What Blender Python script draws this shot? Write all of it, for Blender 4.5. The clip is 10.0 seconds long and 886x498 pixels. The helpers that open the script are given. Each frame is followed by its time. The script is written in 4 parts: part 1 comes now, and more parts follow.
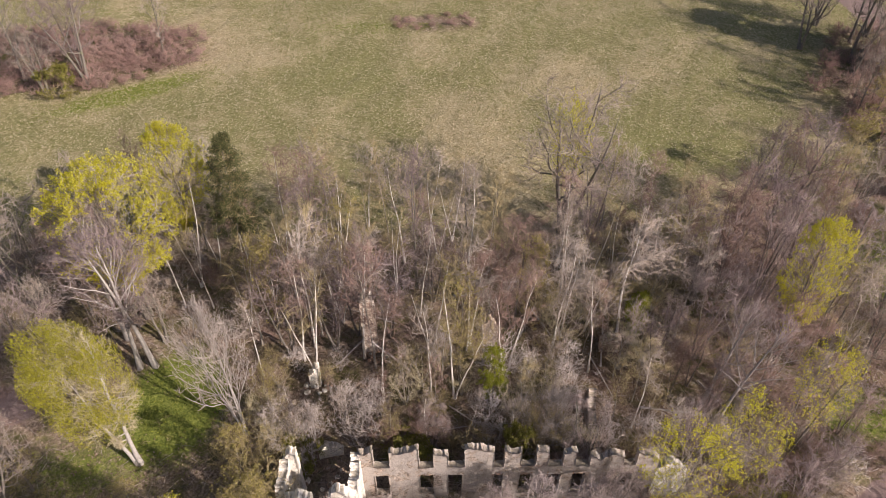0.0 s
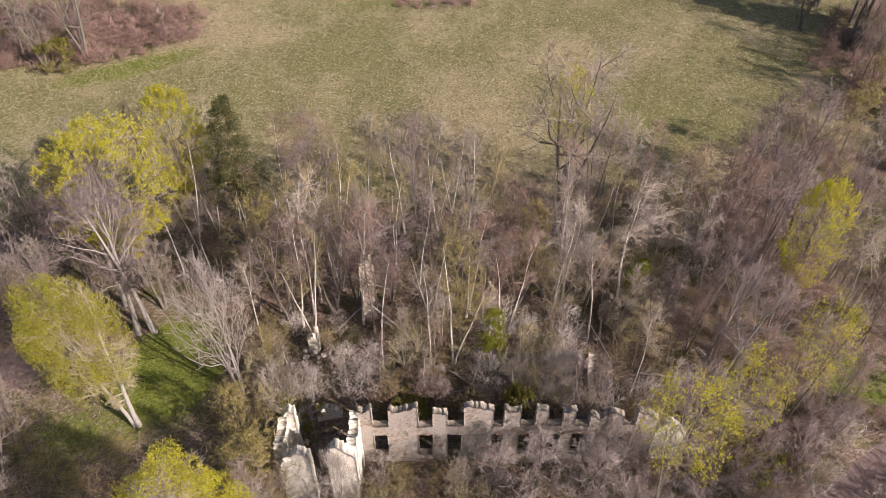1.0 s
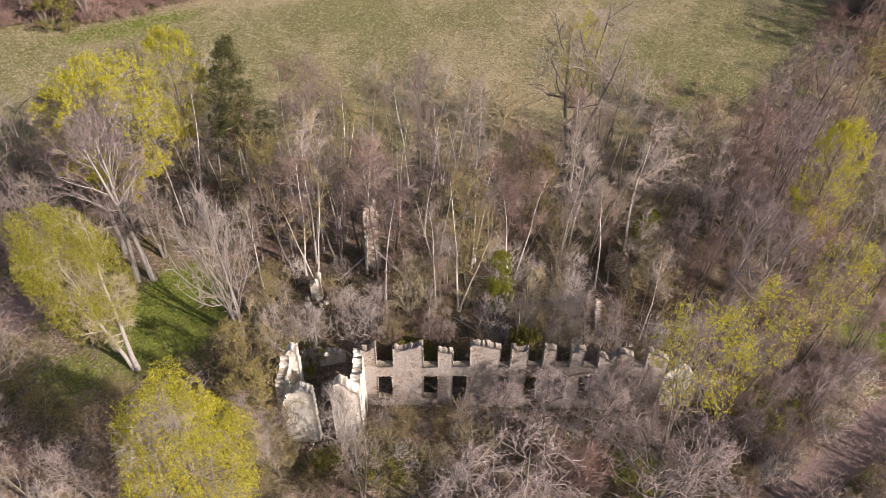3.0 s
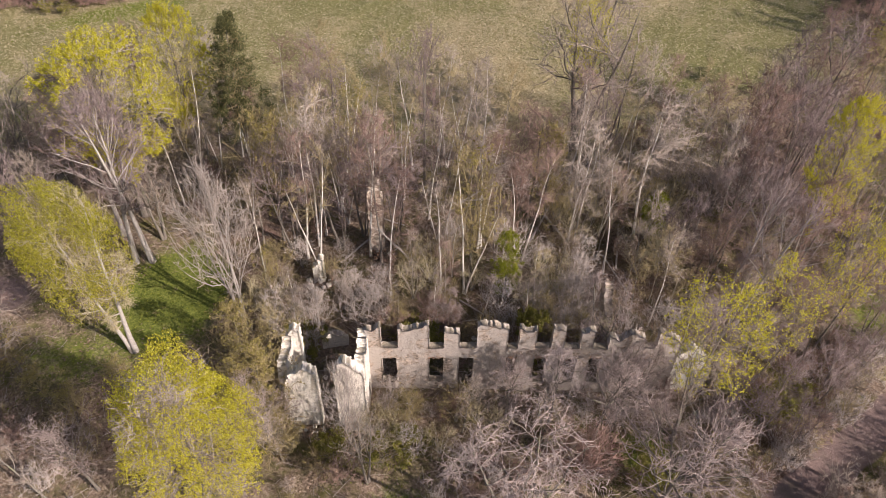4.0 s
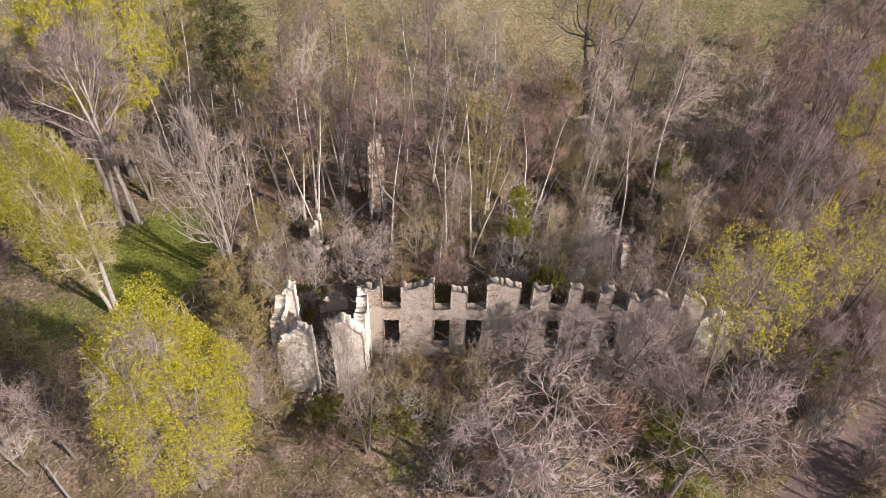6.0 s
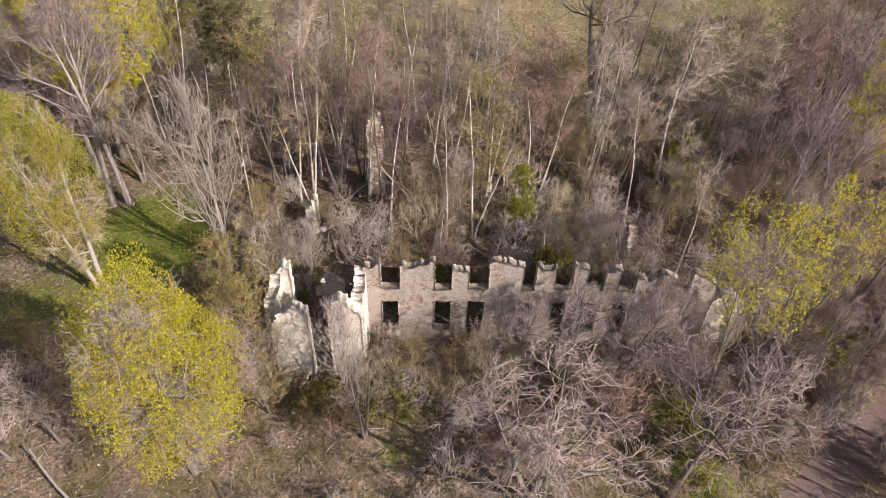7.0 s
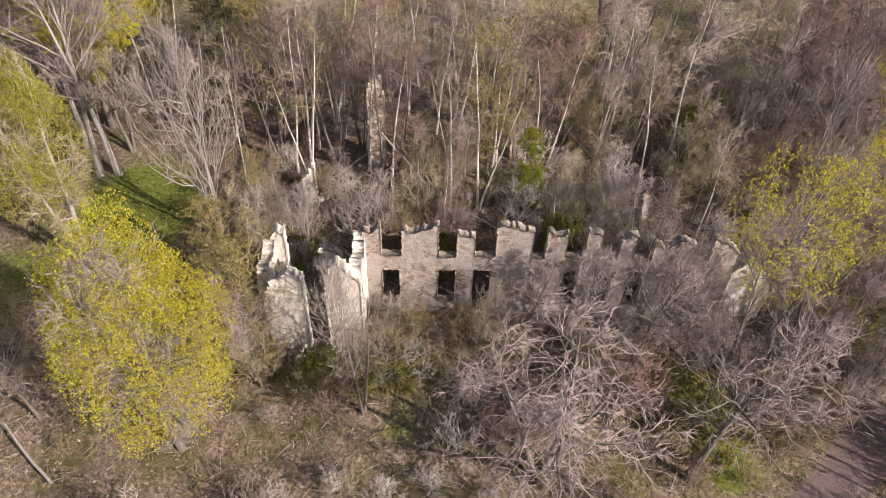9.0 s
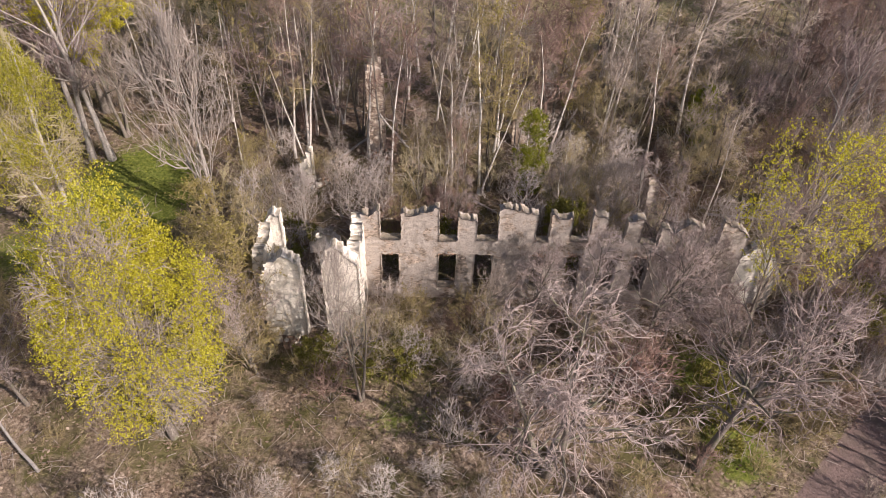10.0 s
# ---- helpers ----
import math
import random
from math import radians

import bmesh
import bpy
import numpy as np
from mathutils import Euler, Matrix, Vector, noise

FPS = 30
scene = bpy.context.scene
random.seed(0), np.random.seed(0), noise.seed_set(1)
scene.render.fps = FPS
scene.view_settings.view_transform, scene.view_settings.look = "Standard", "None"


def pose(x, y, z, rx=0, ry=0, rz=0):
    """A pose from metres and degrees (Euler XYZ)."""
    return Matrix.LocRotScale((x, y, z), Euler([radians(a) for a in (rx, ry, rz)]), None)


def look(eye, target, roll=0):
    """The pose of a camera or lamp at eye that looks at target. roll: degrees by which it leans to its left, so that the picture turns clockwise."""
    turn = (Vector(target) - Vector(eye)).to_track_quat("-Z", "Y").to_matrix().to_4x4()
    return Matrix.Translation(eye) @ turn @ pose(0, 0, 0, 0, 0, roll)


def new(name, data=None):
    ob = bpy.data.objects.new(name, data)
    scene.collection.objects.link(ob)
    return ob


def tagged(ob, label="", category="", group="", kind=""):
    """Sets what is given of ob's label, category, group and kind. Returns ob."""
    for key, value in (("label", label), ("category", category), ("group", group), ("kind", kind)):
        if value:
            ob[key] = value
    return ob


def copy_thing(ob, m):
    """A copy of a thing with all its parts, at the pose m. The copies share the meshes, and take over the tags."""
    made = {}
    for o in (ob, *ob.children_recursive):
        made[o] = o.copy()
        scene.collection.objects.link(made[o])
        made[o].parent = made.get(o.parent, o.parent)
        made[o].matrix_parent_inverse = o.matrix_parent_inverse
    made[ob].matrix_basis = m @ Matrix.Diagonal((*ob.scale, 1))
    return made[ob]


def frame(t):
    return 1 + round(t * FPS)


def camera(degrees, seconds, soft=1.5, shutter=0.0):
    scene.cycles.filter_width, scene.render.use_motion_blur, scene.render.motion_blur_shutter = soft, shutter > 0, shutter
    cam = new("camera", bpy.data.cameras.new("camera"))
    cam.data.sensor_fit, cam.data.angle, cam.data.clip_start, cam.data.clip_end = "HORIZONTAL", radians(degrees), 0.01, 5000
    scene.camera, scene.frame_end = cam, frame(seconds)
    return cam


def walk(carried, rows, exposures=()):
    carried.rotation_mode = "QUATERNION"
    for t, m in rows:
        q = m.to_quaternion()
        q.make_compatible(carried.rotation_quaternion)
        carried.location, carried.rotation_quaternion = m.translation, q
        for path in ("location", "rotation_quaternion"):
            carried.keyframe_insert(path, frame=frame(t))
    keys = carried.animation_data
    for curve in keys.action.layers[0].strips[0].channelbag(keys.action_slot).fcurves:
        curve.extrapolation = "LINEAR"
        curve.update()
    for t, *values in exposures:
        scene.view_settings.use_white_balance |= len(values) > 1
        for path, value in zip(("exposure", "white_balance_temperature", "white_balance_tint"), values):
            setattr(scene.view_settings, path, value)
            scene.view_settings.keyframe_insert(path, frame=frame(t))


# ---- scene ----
# ---------------------------------------------------------------- camera
cam = camera(60.0, 10.0, soft=0.5)
METRES, BACK, EYE, TILT, LEAN, TURN = 21.77, -7.41, 62.94, -45.0, 0.2, 0.0
AHEAD = 1.511
ROWS = [
    (0.0, 0.0, 0.0, 0.0, 0.0, -0.0, 0.0),
    (0.5, -0.0026, 0.0057, -0.0693, -0.06, 0.04, -0.15),
    (1.0, -0.0071, 0.0056, -0.1557, -0.13, 0.0, -0.31),
    (1.5, -0.0135, 0.0059, -0.2347, -0.2, -0.15, -0.44),
    (2.0, -0.0201, 0.0095, -0.2974, -0.25, -0.11, -0.58),
    (2.5, -0.0278, 0.0231, -0.3463, -0.29, -0.05, -0.74),
    (4.0, -0.0646, 0.0911, -0.4616, -0.38, -0.12, -1.08),
    (4.5, -0.0735, 0.1228, -0.4987, -0.45, -0.17, -1.17),
    (5.0, -0.0804, 0.1566, -0.5378, -0.49, -0.19, -1.26),
    (5.5, -0.0864, 0.1906, -0.5765, -0.51, -0.2, -1.34),
    (7.0, -0.0928, 0.2868, -0.6857, -0.6, -0.19, -1.59),
    (7.5, -0.0945, 0.3127, -0.7141, -0.61, -0.2, -1.66),
    (8.0, -0.0963, 0.3378, -0.741, -0.59, -0.21, -1.71),
    (8.5, -0.0988, 0.3613, -0.7682, -0.59, -0.16, -1.75),
    (9.0, -0.0999, 0.3838, -0.7944, -0.57, -0.13, -1.78),
    (9.5, -0.0995, 0.405, -0.819, -0.58, -0.12, -1.82),
    (10.0, -0.0992, 0.4271, -0.8437, -0.56, -0.11, -1.85),
]
walk(cam, [(t, pose(0, BACK, EYE, TILT, LEAN, TURN) @ pose(METRES * x, METRES * AHEAD * y, METRES * z, 90 + pitch, roll, yaw))
           for t, x, y, z, yaw, pitch, roll in ROWS],
     [(0.0, 0.24, 7000, 20), (10.0, 0.22, 7000, 20)])

# ---------------------------------------------------------------- light
SUN_FROM = Vector((0.835, -0.55, 0.0)).normalized()
SUN_HEIGHT = radians(33)
world = bpy.data.worlds.new("spring_sky")
scene.world = world
world.use_nodes = True
nt = world.node_tree
sky = nt.nodes.new("ShaderNodeTexSky")
sky.sky_type, sky.sun_disc = "NISHITA", False
sky.sun_elevation, sky.sun_rotation = SUN_HEIGHT, math.atan2(SUN_FROM.x, SUN_FROM.y)
sky.dust_density, sky.air_density = 1.6, 1.0
back = nt.nodes["Background"]
back.inputs["Strength"].default_value = 0.095
nt.links.new(sky.outputs[0], back.inputs["Color"])

sun = bpy.data.lights.new("sun", "SUN")
sun.energy, sun.angle, sun.color = 5.0, radians(0.6), (1.0, 0.94, 0.87)
sun_lamp = new("sun", sun)
sun_dir = SUN_FROM * math.cos(SUN_HEIGHT) + Vector((0, 0, math.sin(SUN_HEIGHT)))
sun_lamp.matrix_world = look(sun_dir * 200, (0, 0, 0))


# ---------------------------------------------------------------- materials
def srgb(r, g, b):
    return tuple(((c / 255 + 0.055) / 1.055) ** 2.4 if c > 10 else c / 255 / 12.92 for c in (r, g, b)) + (1.0,)


class Nodes:
    """A small builder for node materials."""

    def __init__(self, name):
        self.mat = bpy.data.materials.new(name)
        self.mat.use_nodes = True
        self.tree = self.mat.node_tree
        self.bsdf = self.tree.nodes["Principled BSDF"]
        self.out = self.tree.nodes["Material Output"]

    def add(self, kind, **values):
        n = self.tree.nodes.new(kind)
        for key, value in values.items():
            n.inputs[key].default_value = value
        return n

    def link(self, a, b):
        self.tree.links.new(a, b)

    def place(self):
        n = self.tree.nodes.new("ShaderNodeNewGeometry")
        return n.outputs["Position"]

    def local(self):
        return self.tree.nodes.new("ShaderNodeTexCoord").outputs["Object"]

    def noise(self, where, scale, detail=4.0, rough=0.55, distort=0.0):
        n = self.add("ShaderNodeTexNoise", Scale=scale, Detail=detail, Roughness=rough, Distortion=distort)
        self.link(where, n.inputs["Vector"])
        return n.outputs["Fac"]

    def ramp(self, fac, stops):
        n = self.tree.nodes.new("ShaderNodeValToRGB")
        e = n.color_ramp.elements
        while len(e) < len(stops):
            e.new(0.5)
        for el, (p, c) in zip(e, stops):
            el.position = p
            el.color = c if len(c) == 4 else (*c, 1)
        self.link(fac, n.inputs["Fac"])
        return n.outputs["Color"]

    def mask(self, fac, lo, hi):
        n = self.tree.nodes.new("ShaderNodeMapRange")
        n.inputs["From Min"].default_value, n.inputs["From Max"].default_value = lo, hi
        self.link(fac, n.inputs["Value"])
        return n.outputs["Result"]

    def mix(self, fac, a, b, blend="MIX"):
        n = self.tree.nodes.new("ShaderNodeMix")
        n.data_type, n.blend_type = "RGBA", blend
        for value, socket in ((fac, n.inputs["Factor"]), (a, n.inputs[6]), (b, n.inputs[7])):
            if isinstance(value, (float, int, tuple)):
                socket.default_value = value
            else:
                self.link(value, socket)
        return n.outputs[2]

    def math(self, op, a, b):
        n = self.tree.nodes.new("ShaderNodeMath")
        n.operation = op
        for value, socket in ((a, n.inputs[0]), (b, n.inputs[1])):
            if isinstance(value, (float, int)):
                socket.default_value = value
            else:
                self.link(value, socket)
        return n.outputs[0]

    def attr(self, name):
        n = self.tree.nodes.new("ShaderNodeAttribute")
        n.attribute_name = name
        return n

    def island(self):
        return self.tree.nodes.new("ShaderNodeNewGeometry").outputs["Random Per Island"]

    def each(self):
        return self.tree.nodes.new("ShaderNodeObjectInfo").outputs["Random"]

    def bump(self, height, strength, distance):
        n = self.add("ShaderNodeBump", Strength=strength, Distance=distance)
        self.link(height, n.inputs["Height"])
        self.link(n.outputs[0], self.bsdf.inputs["Normal"])

    def done(self, colour, rough=0.9):
        if isinstance(colour, tuple):
            self.bsdf.inputs["Base Color"].default_value = colour
        else:
            self.link(colour, self.bsdf.inputs["Base Color"])
        self.bsdf.inputs["Roughness"].default_value = rough
        self.bsdf.inputs["Specular IOR Level"].default_value = 0.25
        return self.mat


def bark_material(name, dark, light, scale=1.2, patch=None):
    n = Nodes(name)
    p = n.local()
    grain = n.noise(p, scale * 6, 5)
    blotch = n.noise(p, scale, 3)
    colour = n.ramp(grain, [(0.3, dark), (0.7, light)])
    if patch:
        colour = n.mix(n.mask(blotch, 0.52, 0.64), colour, patch)
    colour = n.mix(0.25, colour, n.ramp(n.each(), [(0, dark), (1, light)]))
    n.bump(grain, 0.6, 0.03)
    return n.done(colour, 0.9)


def twig_material(name, *colours):
    n = Nodes(name)
    stops = [(i / max(1, len(colours) - 1), c) for i, c in enumerate(colours)]
    colour = n.ramp(n.island(), stops)
    tone = n.ramp(n.each(), stops)
    return n.done(n.mix(0.45, colour, tone), 0.85)


def leaf_material(name, *colours, glow=0.35):
    n = Nodes(name)
    stops = [(i / max(1, len(colours) - 1), c) for i, c in enumerate(colours)]
    colour = n.ramp(n.island(), stops)
    n.done(colour, 0.6)
    thin = n.add("ShaderNodeBsdfTranslucent")
    n.link(colour, thin.inputs["Color"])
    both = n.add("ShaderNodeMixShader", Fac=glow)
    n.link(n.bsdf.outputs[0], both.inputs[1])
    n.link(thin.outputs[0], both.inputs[2])
    n.link(both.outputs[0], n.out.inputs["Surface"])
    return n.mat


def ground_material():
    n = Nodes("ground")
    p = n.place()
    fine = n.noise(p, 3.6, 7, 0.8)
    tuft = n.noise(p, 1.7, 5, 0.65, 0.6)
    broad = n.noise(p, 0.085, 4, 0.6)
    mid = n.noise(p, 0.35, 4, 0.6)
    zone = n.attr("zone")
    parts = n.tree.nodes.new("ShaderNodeSeparateColor")
    n.link(zone.outputs["Color"], parts.inputs[0])
    # dry meadow: bleached straw over fresh green
    straw = n.ramp(fine, [(0.3, (0.19, 0.155, 0.08)), (0.5, (0.40, 0.33, 0.20)), (0.7, (0.68, 0.595, 0.43))])
    green = n.ramp(fine, [(0.3, (0.08, 0.088, 0.026)), (0.5, (0.185, 0.185, 0.07)), (0.7, (0.40, 0.37, 0.21))])
    g = n.math("ADD", n.math("MULTIPLY", broad, 0.62), n.math("MULTIPLY", mid, 0.38))
    field = n.mix(n.mask(n.math("ADD", n.math("ADD", g, n.math("MULTIPLY", n.math("SUBTRACT", 0.66, zone.outputs["Alpha"]), 0.5)), n.math("MULTIPLY", n.math("SUBTRACT", tuft, 0.5), 0.35)), 0.42, 0.62), straw, green)
    # leaf litter in the wood
    litter = n.ramp(fine, [(0.36, (0.07, 0.05, 0.037)), (0.5, (0.24, 0.18, 0.135)), (0.64, (0.52, 0.42, 0.33))])
    litter = n.mix(n.mask(mid, 0.44, 0.6), litter, n.ramp(tuft, [(0.3, (0.07, 0.07, 0.025)), (0.7, (0.2, 0.18, 0.08))]))
    litter = n.mix(n.mask(broad, 0.5, 0.7), litter, n.ramp(fine, [(0.36, (0.09, 0.055, 0.042)), (0.5, (0.22, 0.145, 0.115)), (0.66, (0.42, 0.31, 0.26))]))
    lawn = n.ramp(fine, [(0.34, (0.06, 0.08, 0.016)), (0.5, (0.155, 0.19, 0.035)), (0.68, (0.30, 0.32, 0.09))])
    gravel = n.ramp(n.noise(p, 9, 6, 0.75), [(0.25, (0.14, 0.10, 0.09)), (0.6, (0.28, 0.205, 0.19)), (0.85, (0.45, 0.36, 0.34))])
    gravel = n.mix(n.mask(mid, 0.5, 0.7), gravel, (0.2, 0.16, 0.135, 1))
    wob = n.math("MULTIPLY", n.math("SUBTRACT", tuft, 0.5), 0.9)
    wood_mask = n.mask(n.math("ADD", parts.outputs[0], wob), 0.3, 0.7)
    lawn_mask = n.mask(n.math("ADD", parts.outputs[1], wob), 0.35, 0.65)
    road_mask = n.mask(n.math("ADD", parts.outputs[2], n.math("MULTIPLY", wob, 0.6)), 0.4, 0.6)
    colour = n.mix(wood_mask, field, litter)
    colour = n.mix(lawn_mask, colour, lawn)
    colour = n.mix(road_mask, colour, gravel)
    n.bump(n.math("ADD", fine, tuft), 0.9, 0.12)
    return n.done(colour, 0.95)


def masonry_material(name, plaster_amount, tint, clay):
    """Crumbling lime plaster over fieldstone and brick."""
    n = Nodes(name)
    p = n.place()
    stretch = n.add("ShaderNodeMapping")
    stretch.inputs["Scale"].default_value = (1, 1, 2.0)
    n.link(p, stretch.inputs["Vector"])
    stones = n.add("ShaderNodeTexVoronoi", Scale=5.0)
    n.link(stretch.outputs[0], stones.inputs["Vector"])
    joint = n.tree.nodes.new("ShaderNodeTexVoronoi")
    joint.feature = "DISTANCE_TO_EDGE"
    joint.inputs["Scale"].default_value = 5.0
    n.link(stretch.outputs[0], joint.inputs["Vector"])
    fine = n.noise(p, 7, 6, 0.75)
    blot = n.noise(p, 0.8, 6, 0.7, 0.6)
    brick = n.ramp(stones.outputs["Color"], [(0.1, tuple(c * 0.55 for c in clay)), (0.5, clay), (0.9, tuple(min(0.8, c * 1.6) for c in clay))])
    brick = n.mix(n.mask(joint.outputs["Distance"], 0.03, 0.0), brick, (0.5, 0.45, 0.39, 1))
    brick = n.mix(n.mask(fine, 0.55, 0.7), brick, (0.13, 0.105, 0.085, 1))
    plaster = n.ramp(fine, [(0.36, tuple(c * 0.66 for c in tint)), (0.52, tint)])
    streak = n.add("ShaderNodeMapping")
    streak.inputs["Scale"].default_value = (1.6, 1.6, 0.3)
    n.link(p, streak.inputs["Vector"])
    runs = n.noise(streak.outputs[0], 1.7, 5, 0.65)
    plaster = n.mix(n.mask(runs, 0.56, 0.74), plaster, (0.34, 0.30, 0.265, 1))
    edge = 1.0 - plaster_amount
    colour = n.mix(n.mask(blot, edge - 0.02, edge + 0.03), brick, plaster)
    # upward faces, the broken tops and sills, are coloured darker and browner in patches
    facing = n.tree.nodes.new("ShaderNodeSeparateXYZ")
    n.link(n.tree.nodes.new("ShaderNodeNewGeometry").outputs["Normal"], facing.inputs[0])
    flat = n.math("MULTIPLY", n.mask(facing.outputs["Z"], 0.55, 0.85), n.mask(blot, 0.3, 0.5))
    colour = n.mix(n.math("MULTIPLY", flat, 0.8), colour, n.ramp(fine, [(0.35, (0.10, 0.085, 0.05)), (0.6, (0.27, 0.235, 0.17))]))
    n.bump(n.math("ADD", fine, n.math("MULTIPLY", n.mask(joint.outputs["Distance"], 0.0, 0.12), 0.35)), 0.8, 0.06)
    return n.done(colour, 0.92)


BARK_GREY = bark_material("grey_bark", (0.10, 0.085, 0.075, 1), (0.30, 0.265, 0.235, 1), 1.2, (0.2, 0.21, 0.13, 1))
BARK_TRUNK = bark_material("lichened_bark", (0.20, 0.17, 0.145, 1), (0.46, 0.415, 0.365, 1), 1.0, (0.16, 0.135, 0.115, 1))
BARK_PALE = bark_material("bleached_wood", (0.26, 0.235, 0.22, 1), (0.56, 0.52, 0.49, 1))
BARK_BIRCH = bark_material("birch_bark", (0.56, 0.52, 0.48, 1), (0.86, 0.83, 0.78, 1), 1.0, (0.16, 0.13, 0.115, 1))
TWIG_GREY = twig_material("grey_twigs", (0.20, 0.16, 0.135, 1), (0.38, 0.315, 0.27, 1), (0.56, 0.48, 0.42, 1))
TWIG_MAUVE = twig_material("mauve_twigs", (0.15, 0.11, 0.105, 1), (0.27, 0.205, 0.20, 1), (0.42, 0.345, 0.335, 1))
TWIG_STRAW = twig_material("straw_coloured_twigs", (0.30, 0.25, 0.14, 1), (0.46, 0.40, 0.25, 1), (0.60, 0.53, 0.37, 1))
TWIG_SILVER = twig_material("silvery_twigs", (0.28, 0.235, 0.21, 1), (0.46, 0.40, 0.365, 1), (0.64, 0.58, 0.54, 1))
TWIG_LILAC = twig_material("lilac_grey_twigs", (0.22, 0.165, 0.155, 1), (0.42, 0.34, 0.32, 1), (0.66, 0.57, 0.545, 1))
TWIG_PALE = twig_material("bleached_twigs", (0.34, 0.29, 0.265, 1), (0.55, 0.48, 0.445, 1), (0.70, 0.64, 0.60, 1))
TWIG_ROSE = twig_material("reddish_twigs", (0.16, 0.10, 0.082, 1), (0.28, 0.185, 0.155, 1), (0.42, 0.31, 0.265, 1))
TWIG_RED = twig_material("dark_red_twigs", (0.19, 0.115, 0.10, 1), (0.34, 0.215, 0.185, 1), (0.47, 0.33, 0.285, 1))
TWIG_OLIVE = twig_material("olive_twigs", (0.21, 0.165, 0.085, 1), (0.36, 0.29, 0.16, 1), (0.48, 0.40, 0.23, 1))
FLOWER = leaf_material("maple_flowers", (0.38, 0.355, 0.035, 1), (0.66, 0.615, 0.055, 1), (0.88, 0.83, 0.17, 1), glow=0.6)
BUDS = leaf_material("opening_buds", (0.27, 0.26, 0.03, 1), (0.44, 0.42, 0.05, 1), (0.60, 0.57, 0.12, 1), glow=0.5)
HAZE = leaf_material("first_buds", (0.22, 0.18, 0.06, 1), (0.33, 0.28, 0.09, 1), (0.45, 0.39, 0.15, 1), glow=0.4)
LARCH = leaf_material("larch_needles", (0.14, 0.17, 0.015, 1), (0.25, 0.28, 0.025, 1), (0.36, 0.38, 0.05, 1), glow=0.4)
LEAF_FRESH = leaf_material("fresh_leaves", (0.12, 0.12, 0.025, 1), (0.22, 0.21, 0.045, 1), (0.33, 0.31, 0.09, 1))
NEEDLES = leaf_material("juniper_needles", (0.045, 0.052, 0.02, 1), (0.085, 0.092, 0.035, 1), (0.15, 0.15, 0.06, 1), glow=0.1)
STRAW = leaf_material("dead_grass", (0.16, 0.145, 0.055, 1), (0.36, 0.31, 0.175, 1), (0.68, 0.60, 0.43, 1), glow=0.2)
HERB = leaf_material("ground_herbs", (0.09, 0.11, 0.016, 1), (0.18, 0.215, 0.03, 1), (0.30, 0.325, 0.06, 1), glow=0.3)
LITTER = leaf_material("fallen_leaves", (0.12, 0.08, 0.055, 1), (0.27, 0.19, 0.14, 1), (0.44, 0.35, 0.28, 1), glow=0.1)
DRY = twig_material("dry_stems", (0.17, 0.125, 0.09, 1), (0.33, 0.255, 0.19, 1), (0.52, 0.435, 0.35, 1))
TUSSOCK = twig_material("tussock_grass", (0.20, 0.175, 0.075, 1), (0.37, 0.315, 0.16, 1), (0.56, 0.485, 0.31, 1))
GROUND = ground_material()
WALL_PLASTER = masonry_material("plastered_masonry", 0.55, (0.50, 0.445, 0.405), (0.39, 0.32, 0.268))
WALL_WHITE = masonry_material("white_plastered_masonry", 0.66, (0.94, 0.885, 0.80), (0.50, 0.42, 0.34))
WALL_PALE = masonry_material("pale_brick_masonry", 0.45, (0.84, 0.74, 0.66), (0.58, 0.44, 0.36))
WALL_BRICK = masonry_material("bare_masonry", 0.36, (0.60, 0.50, 0.43), (0.40, 0.26, 0.19))


# ---------------------------------------------------------------- mesh helpers
def mesh_from(name, verts, faces_by_size, smooth=False):
    """A mesh from an array of corners and a list of face arrays (n x 3 or n x 4)."""
    me = bpy.data.meshes.new(name)
    verts = np.asarray(verts, dtype=np.float32)
    me.vertices.add(len(verts))
    me.vertices.foreach_set("co", verts.ravel())
    faces = [np.asarray(f, dtype=np.int32) for f in faces_by_size if len(f)]
    totals = np.concatenate([np.full(len(f), f.shape[1], dtype=np.int32) for f in faces])
    loops = np.concatenate([f.ravel() for f in faces])
    me.loops.add(len(loops))
    me.loops.foreach_set("vertex_index", loops)
    me.polygons.add(len(totals))
    me.polygons.foreach_set("loop_start", np.concatenate(([0], np.cumsum(totals)[:-1])).astype(np.int32))
    if smooth:
        me.polygons.foreach_set("use_smooth", np.ones(len(totals), dtype=bool))
    me.update(calc_edges=True)
    me.validate()
    return me


def part(name, me, material, parent=None, label=""):
    """One mesh object, under a thing or a part."""
    if material and not me.materials:
        me.materials.append(material)
    ob = new(name, me)
    if parent is not None:
        ob.parent = parent
    return tagged(ob, label)


def unit(v):
    return v / np.maximum(np.linalg.norm(v, axis=-1, keepdims=True), 1e-9)


